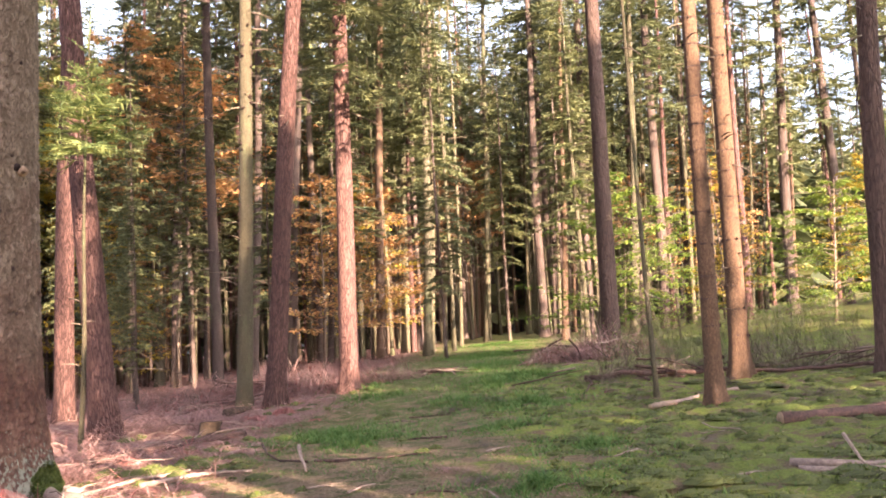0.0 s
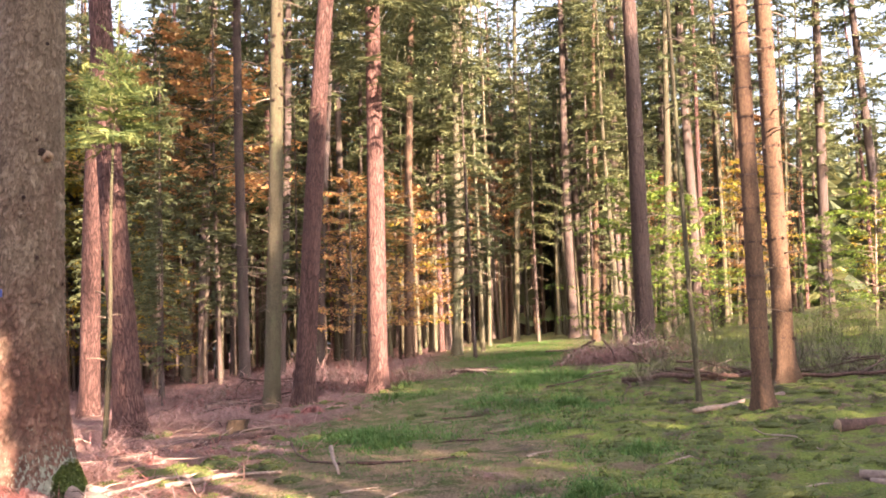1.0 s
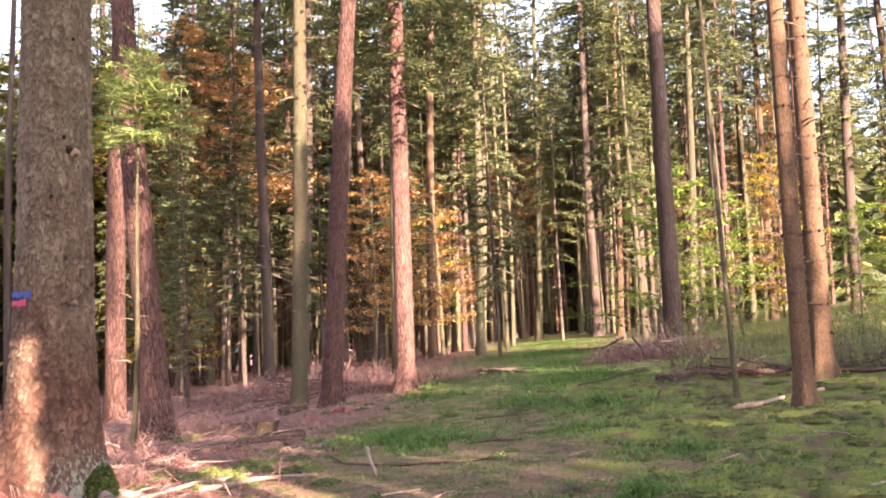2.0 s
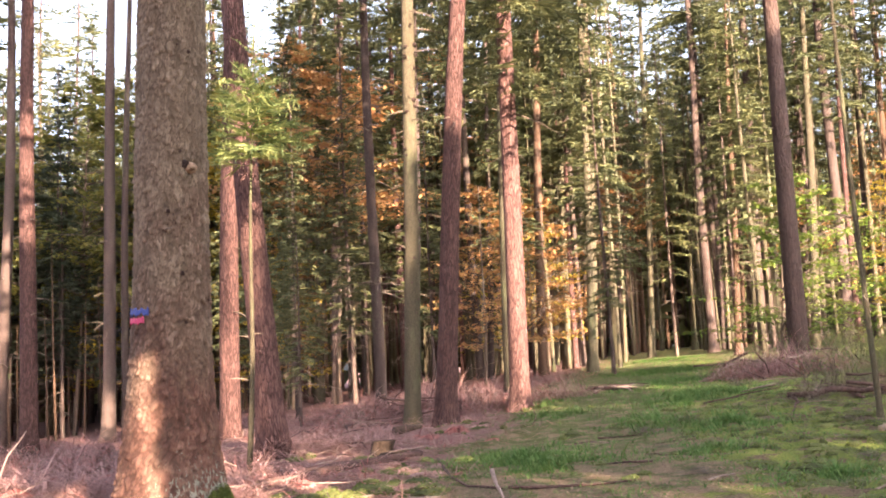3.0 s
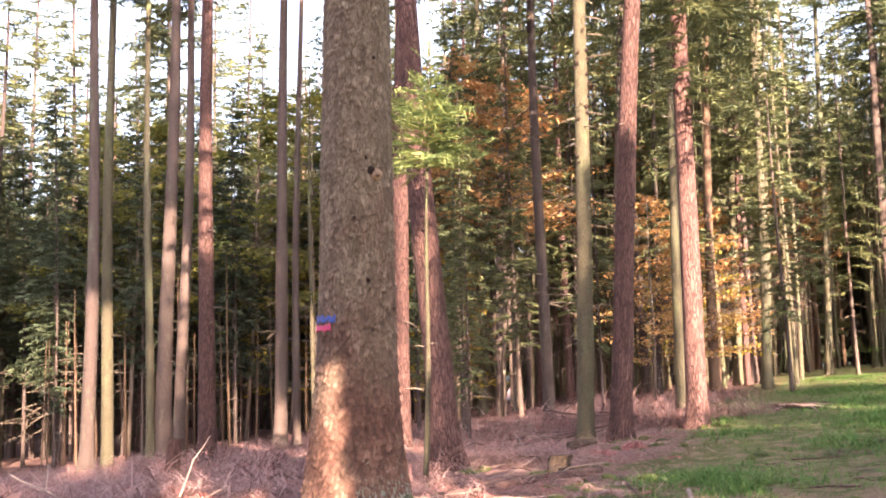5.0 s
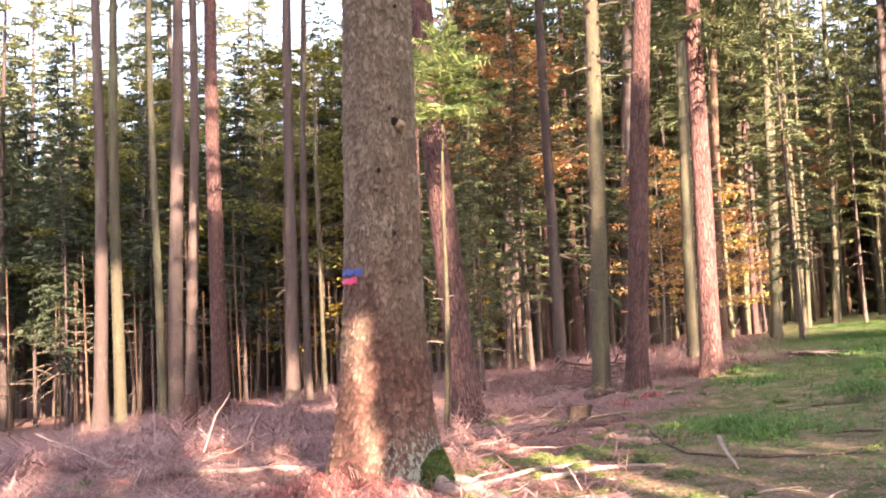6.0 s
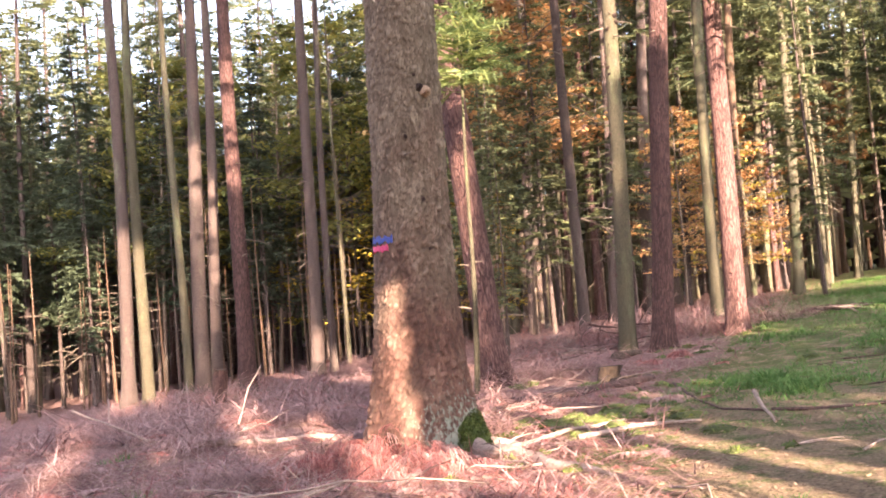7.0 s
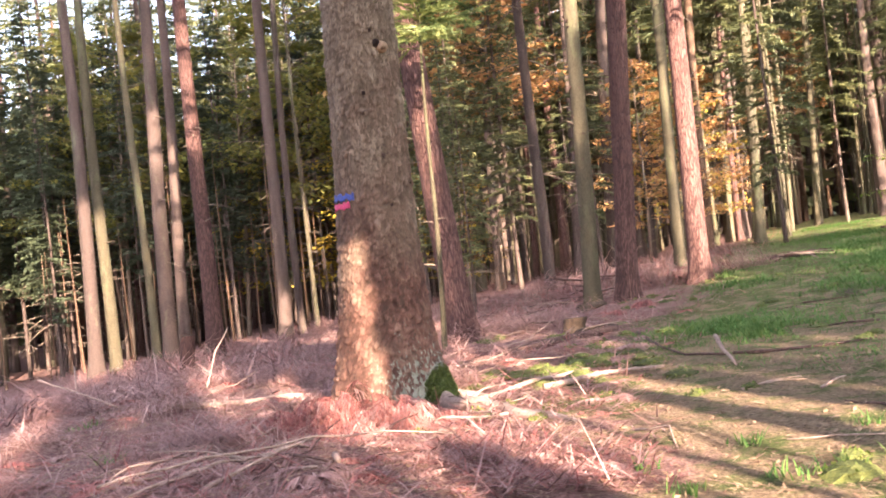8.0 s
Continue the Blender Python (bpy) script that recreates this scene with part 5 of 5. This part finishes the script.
    while n < 14000:
        y = 6.8 + 40 * rnd.random() ** 1.5
        x = track_x(y) + rnd.gauss(0.6, 1.5)
        if noise.noise((x * 1.1, y * 0.8, 2)) < rnd.uniform(-0.25, 0.35) or (y < 10.5 and x < 0.6):
            continue
        n += 1
        b = rnd.uniform(0, 6.3)
        ribbon(s, Vector((x, y, ground_z(x, y) - 0.01)), Vector((math.cos(b) * 0.9, math.sin(b) * 0.9, 1)).normalized(), rnd.uniform(0.05, 0.15), rnd.uniform(0.003, 0.0055) * (1 + 0.03 * y), rnd, rnd.uniform(0.2, 0.7), 2)
    for cx, cy in ((-8.4, 11.6), (-8.3, 11.75), (-6.0, 9.3), (-0.61, 7.9), (-0.5, 8.0), (-0.4, 8.9), (-0.8, 7.85), (-1.03, 8.6), (-0.2, 8.2), (0.1, 8.7), (-1.5, 8.1), (-1.2, 7.6)):
        for _ in range(26):
            b = rnd.uniform(0, 6.3)
            x, y = cx + rnd.gauss(0, 0.05), cy + rnd.gauss(0, 0.05)
            ribbon(s, Vector((x, y, ground_z(x, y) - 0.01)), Vector((math.cos(b) * 0.5, math.sin(b) * 0.5, 1)).normalized(), rnd.uniform(0.06, 0.2), rnd.uniform(0.003, 0.008), rnd, 0.4, 3)
    tagged(new("grass", s.mesh("grass", [GRASS], False)), "soft green grass growing on the track", "grass", kind="stuff")
    # Moss cushions of the open side: low rounded mounds set with small tufts.
    s = Shape()
    n = 0
    feet = ((-5.8, 17.7), (-4.0, 21.1), (-4.1, 17.0), (-3.1, 23.8), (3.5, 16.5), (4.5, 19.8), (-3.4, 12.6), (-3.1, 13.2), (6.4, 19.1))
    while n < 1700:
        y = 7 + 18 * rnd.random() ** 1.3
        x = rnd.uniform(0.4, 3 + 0.42 * y) if rnd.random() < 0.8 else rnd.uniform(-4.2, 0.5)
        thick = noise.noise((x * 1.3, y * 1.3, 12))
        if n < 100:
            x, y = feet[n % 9][0] + rnd.gauss(0, 0.16), feet[n % 9][1] + rnd.gauss(0, 0.16)
            thick = 1.0
        if thick < (-0.12 if x > 1 else (0.0 if 9.6 < y < 16 and x < -1.8 else 0.25)):
            continue
        if x < 0.5 and y < 10.5 and rnd.random() < 0.6:
            continue
        n += 1
        q, tall = rnd.uniform(0.05, 0.2), rnd.uniform(0.02, 0.06)
        gz, tufts = ground_z(x, y), 26
        base = len(s.v)
        for ring, (f, e) in enumerate(((1.0, -0.3), (0.75, 0.45), (0.4, 0.85))):
            for k in range(9):
                a = 2 * math.pi * k / 9 + ring * 0.35
                w = f * q * (1 + 0.35 * noise.noise((x * 7 + math.cos(a), y * 7 + math.sin(a), ring)))
                s.v.append((x + w * math.cos(a), y + w * math.sin(a), gz + e * tall))
        s.v.append((x, y, gz + tall))
        for ring in range(2):
            for k in range(9):
                a, b = base + ring * 9 + k, base + ring * 9 + (k + 1) % 9
                s.f.append((a, b, b + 9, a + 9))
                s.m.append(1)
        for k in range(9):
            s.f.append((base + 18 + k, base + 18 + (k + 1) % 9, base + 27))
            s.m.append(1)
        for _ in range(tufts):
            a, f = rnd.uniform(0, 6.3), math.sqrt(rnd.random())
            p = Vector((x + math.cos(a) * q * f, y + math.sin(a) * q * f, gz + tall * (1 - f * f) - 0.004))
            b = rnd.uniform(0, 6.3)
            d = Vector((math.cos(b), math.sin(b), rnd.uniform(0.6, 1.8))).normalized() * rnd.uniform(0.018, 0.04)
            w = Vector((-math.sin(b), math.cos(b), 0)) * rnd.uniform(0.005, 0.011)
            s.face((p - w, p + w, p + d), 0)
    tagged(new("moss_cover", s.mesh("moss_cover", [MOSS_TUFT, MOSS_BED], False)), "bright green cushions of forest moss", "moss", kind="stuff")


build_floor_cover()


def build_bracken():
    """Collapsed clumps of dead bracken, and heaps of dry brushwood."""
    def clump(seed, fronds, size):
        rnd = random.Random(seed)
        s = Shape()
        for _ in range(fronds):
            a = rnd.uniform(0, 6.3)
            d = Vector((math.cos(a), math.sin(a), rnd.uniform(0.3, 1.1))).normalized()
            root = Vector((rnd.gauss(0, 0.09), rnd.gauss(0, 0.09), 0))
            ln = size * rnd.uniform(0.6, 1.2)
            sag = rnd.uniform(0.6, 1.1)
            side = d.cross(Vector((0, 0, 1))).normalized()
            ribbon(s, root, d, ln, 0.006, rnd, sag, 5)
            for k in range(22):
                u = 0.2 + 0.8 * k / 22
                p = root + d * (ln * u) - Vector((0, 0, sag * ln * u * u))
                for sg in (-1, 1):
                    e = (side * sg + d * 0.4 + Vector((0, 0, rnd.uniform(-1.1, 0.2)))).normalized()
                    ribbon(s, p, e, ln * 0.24 * (1.1 - u) * rnd.uniform(0.5, 1.2) + 0.03, 0.011, rnd, rnd.uniform(0.2, 1.0), 1)
        return s.mesh("bracken_clump", [BRACKEN if seed % 2 else STRAW], False)

    def brush(seed, stems, size):
        rnd = random.Random(seed)
        s = Shape()
        for _ in range(stems):
            a = rnd.uniform(0, 6.3)
            q = size * abs(rnd.gauss(0, 0.45))
            p = Vector((math.cos(a) * q, math.sin(a) * q, rnd.uniform(0, 0.22) * max(0, 1 - q / size)))
            b = rnd.uniform(0, 6.3)
            d = Vector((math.cos(b), math.sin(b), rnd.uniform(-0.1, 0.8))).normalized()
            ribbon(s, p, d, rnd.uniform(0.25, 0.8) * size, rnd.uniform(0.0025, 0.007), rnd, rnd.uniform(0.1, 0.8), 2)
        return s.mesh("brushwood", [STRAW if seed % 2 else TWIG], False)

    ferns = [clump(700 + i, 9, 0.55) for i in range(4)]
    piles = [brush(720 + i, 340, 0.8) for i in range(4)]

    def put(kind, me, x, y, k, turn, label, cat, tall=1.0):
        if math.hypot(x + 4.25, y - 17.0) < 0.35 + 0.7 * k:
            return
        ob = new(kind, me)
        ob.matrix_basis = pose(x, y, ground_z(x, y) - 0.01, 0, 0, turn) @ Matrix.Diagonal((k, k, k * tall, 1))
        tagged(ob, label, cat, cat + " on the forest floor")

    rnd = random.Random(66)
    fern_word, pile_word = "collapsed clump of dead reddish bracken", "heap of dry pinkish brushwood and twigs"
    # The heap against the thick spruce.
    hr = random.Random(5)
    for hx, hy, size, tall, count in ((-4.8, 10.95, 0.62, 0.46, 1500), (-4.3, 10.7, 0.5, 0.42, 1300), (-3.95, 10.35, 0.42, 0.3, 1000), (-5.3, 10.6, 0.6, 0.28, 900)):
        s = Shape()
        for _ in range(count // 6):
            a, q = hr.uniform(0, 6.3), size * math.sqrt(hr.random())
            top = tall * (1 - (q / size) ** 1.6) * (0.75 + 0.5 * noise.noise((a * 1.5, q * 6, size)))
            p = Vector((math.cos(a) * q, math.sin(a) * q, top * hr.uniform(0.5, 1.05)))
            b = a + hr.gauss(0, 1.2)
            d = Vector((math.cos(b), math.sin(b), hr.uniform(-0.2, 0.6))).normalized()
            side = d.cross(Vector((0, 0, 1))).normalized()
            ln, sag, tone = hr.uniform(0.18, 0.45), hr.uniform(0.5, 1.5), hr.choice((0, 0, 0, 1))
            ribbon(s, p, d, ln, 0.005, hr, sag, 4, tone)
            for k in range(17):
                u = 0.1 + 0.9 * k / 17
                g = p + d * ln * u - Vector((0, 0, sag * ln * u * u))
                for sg in (-1, 1):
                    e = (side * sg + d * 0.5 + Vector((0, 0, hr.uniform(-1.2, 0.3)))).normalized()
                    ribbon(s, g, e, (0.15 * (1.15 - u) + 0.02) * hr.uniform(0.6, 1.4), hr.uniform(0.0025, 0.006), hr, hr.uniform(0.2, 1.2), 2, tone)
        ob = new("dead_bracken", s.mesh("bracken_heap", [BRACKEN, STRAW], False))
        ob.matrix_basis = pose(hx, hy, ground_z(hx, hy) - 0.03)
        tagged(ob, "matted heap of reddish dead bracken at a spruce foot", "bracken", "bracken on the forest floor")
    for hx, hy, size, tall in ((-4.7, 25.0, 1.2, 0.75), (-3.5, 25.7, 1.0, 0.6), (-6.0, 26.2, 1.3, 0.7), (1.2, 28.3, 1.1, 0.75), (2.1, 29.0, 1.2, 0.85), (3.2, 29.8, 1.1, 0.6), (-7.9, 26.5, 1.2, 0.5), (-6.9, 23.6, 0.9, 0.4), (-10.5, 19.5, 1.2, 0.45), (-13.5, 21.5, 1.5, 0.55), (-17.5, 24.5, 1.6, 0.6), (-8.8, 17.6, 0.8, 0.4)):
        s = Shape()
        for _ in range(1500):
            a, q = hr.uniform(0, 6.3), size * math.sqrt(hr.random())
            top = tall * (1 - (q / size) ** 1.6) * (0.8 + 0.7 * noise.noise((math.cos(a) * q * 2 + hx, math.sin(a) * q * 2, hy)))
            p = Vector((math.cos(a) * q, math.sin(a) * q, top * hr.uniform(0.2, 1.0)))
            b = hr.uniform(0, 6.3)
            ribbon(s, p, Vector((math.cos(b), math.sin(b), hr.uniform(-0.3, 0.8))).normalized(), hr.uniform(0.15, 0.6), hr.uniform(0.004, 0.012), hr, hr.uniform(0.2, 1.2), 3, hr.choice((0, 0, 1, 2)))
        ob = new("brushwood", s.mesh("brush_mound", [STRAW, BRACKEN, TWIG], False))
        ob.matrix_basis = pose(hx, hy, ground_z(hx, hy) - 0.03)
        tagged(ob, "mound of dry pinkish brushwood and dead bracken", "brushwood", "brushwood on the forest floor")
    for k in range(16):
        put("dead_bracken", ferns[k % 4], -4.75 + rnd.uniform(-0.55, 0.75), 10.95 + rnd.uniform(-0.5, 0.2), rnd.uniform(0.6, 1.0), 40 * k, "dead bracken heaped against a spruce foot", "bracken")
    for x, y, k in ((-8.5, 14.4, 1.1), (-8.7, 14.2, 1.0), (-6.8, 13.3, 0.7), (-9.6, 15.6, 1.2), (-3.9, 15.6, 0.8), (-4.2, 15.4, 0.8), (-3.9, 19.6, 0.8), (-3.6, 19.9, 0.9), (-10.4, 12.0, 1.1)):
        put("dead_bracken", ferns[int(x * 7) % 4], x, y, k, x * 90, fern_word, "bracken")
    for _ in range(420):
        x, y = brush_place(rnd, 5.2, 22)
        if left_of_track(x, y) < 0.4:
            continue
        if math.hypot(x + 4.57, y - 11.56) < 0.6:
            continue
        put("dead_bracken", rnd.choice(ferns), x, y, rnd.uniform(0.45, 1.0), rnd.uniform(0, 360), fern_word, "bracken", rnd.uniform(0.35, 0.9))
    for _ in range(110):
        x, y = brush_place(rnd, 6.0, 30)
        if left_of_track(x, y) < 1.2 or x > -5.2 and y < 12:
            continue
        put("brushwood", piles[rnd.choice((1, 3))], x, y, rnd.uniform(0.5, 1.15), rnd.uniform(0, 360), pile_word, "brushwood")
    for _ in range(30):
        x, y = brush_place(rnd, 14, 36)
        if left_of_track(x, y) < 1.5:
            continue
        put("brushwood", piles[rnd.choice((1, 3))], x, y, rnd.uniform(1.0, 1.9), rnd.uniform(0, 360), pile_word, "brushwood")
    for x, y, k in ((1.2, 28.2, 1.2), (1.7, 28.4, 1.3), (0.9, 28.9, 1.0), (2.2, 29.0, 1.3), (2.5, 30.0, 1.4), (3.3, 30.2, 1.2), (-4.6, 26.5, 1.1), (-5.5, 27.2, 1.3), (-6.4, 28.0, 1.2), (-3.0, 27.6, 0.9), (-2.4, 26.0, 0.7), (-4.8, 24.5, 0.9), (-5.6, 25.2, 1.0)):
        put("brushwood", piles[1 + 2 * (int(y * 10) % 2)], x, y, k, x * 80, pile_word, "brushwood", 2.2)
    for x, y, k, tall in ((1.9, 20.5, 0.9, 2.0), (2.4, 21.4, 1.0, 2.4), (3.2, 21.2, 1.0, 2.0), (5.5, 21.0, 1.0, 2.0), (4.9, 22.0, 1.1, 2.4), (6.6, 21.4, 1.1, 2.0), (1.45, 12.0, 0.4, 0.5), (1.8, 11.6, 0.35, 0.5), (0.4, 10.4, 0.4, 0.8), (0.0, 19.0, 0.7, 0.5), (-0.6, 18.2, 0.6, 0.6),
                          (2.6, 12.6, 0.4, 0.4), (3.3, 15.2, 0.5, 0.5), (4.4, 12.0, 0.5, 0.4), (5.0, 17.5, 0.8, 0.8), (3.9, 19.2, 0.8, 0.9), (2.2, 18.2, 0.6, 0.8), (0.9, 25.4, 0.8, 0.8), (4.6, 10.6, 0.5, 0.5), (3.4, 9.6, 0.4, 0.5)):
        put("brushwood", piles[2 * (int(y * 10) % 2)], x, y, k, x * 80, "tangle of thin grey twigs on moss", "brushwood", tall)
    for _ in range(16):
        y = rnd.uniform(20.3, 27)
        x = rnd.uniform(1.9, 2.2 + 0.32 * y)
        put("brushwood", piles[rnd.choice((0, 2))], x, y, rnd.uniform(0.6, 1.1), rnd.uniform(0, 360), "heap of grey twigs under the shrubs", "brushwood", rnd.uniform(0.7, 1.2))
    for _ in range(18):
        y = rnd.uniform(9, 19)
        x = rnd.uniform(-0.5, 2 + 0.22 * y)
        put("brushwood", piles[rnd.choice((0, 2, 1))], x, y, rnd.uniform(0.25, 0.5), rnd.uniform(0, 360), "tangle of thin grey twigs on moss", "brushwood", tall)


build_bracken()


def build_shrubs():
    """Leafless grey-green undergrowth on the far side of the moss."""
    def shrub(seed):
        rnd = random.Random(seed)
        s = Shape()
        for _ in range(26):
            a = rnd.uniform(0, 6.3)
            d = Vector((math.cos(a) * 0.5, math.sin(a) * 0.5, 1)).normalized()
            p = Vector((rnd.gauss(0, 0.2), rnd.gauss(0, 0.2), 0))
            ln = rnd.uniform(0.7, 1.6)
            ribbon(s, p, d, ln, 0.007, rnd, 0.25, 3, 0)
            for _ in range(12):
                u = rnd.uniform(0.15, 1)
                q = p + d * ln * u - Vector((0, 0, 0.25 * ln * u * u))
                b = rnd.uniform(0, 6.3)
                e = Vector((math.cos(b), math.sin(b), rnd.uniform(-0.1, 0.9))).normalized()
                l2 = rnd.uniform(0.15, 0.5)
                ribbon(s, q, e, l2, 0.004, rnd, 0.3, 1, 0)
                for _ in range(1):
                    w = q + e * l2 * rnd.uniform(0.3, 1)
                    f = Vector((rnd.uniform(-1, 1), rnd.uniform(-1, 1), rnd.uniform(-0.6, 0.4))).normalized() * 0.05
                    g = f.cross(Vector((0, 0, 1))).normalized() * 0.014
                    s.face((w, w + f * 0.5 + g, w + f, w + f * 0.5 - g), 1)
        return s.mesh("shrub", [SHRUB_TWIG, LEAF_GREEN], False)

    kinds = [shrub(800 + i) for i in range(4)]
    rnd = random.Random(9)

    def area(r):
        y = r.uniform(21, 38)
        return r.uniform(1.6 + 0.03 * y, 5 + 0.4 * y), y

    for x, y in scatter(9, 120, area, 0.6, lambda x, y: False):
        ob = new("shrub", rnd.choice(kinds))
        ob.matrix_basis = pose(x, y, ground_z(x, y), 0, 0, rnd.uniform(0, 360)) @ Matrix.Scale(rnd.uniform(0.35, 1.15), 4)
        tagged(ob, "sparse grey-green shrub with thin bare twigs", "shrub", "undergrowth beyond the moss")


build_shrubs()
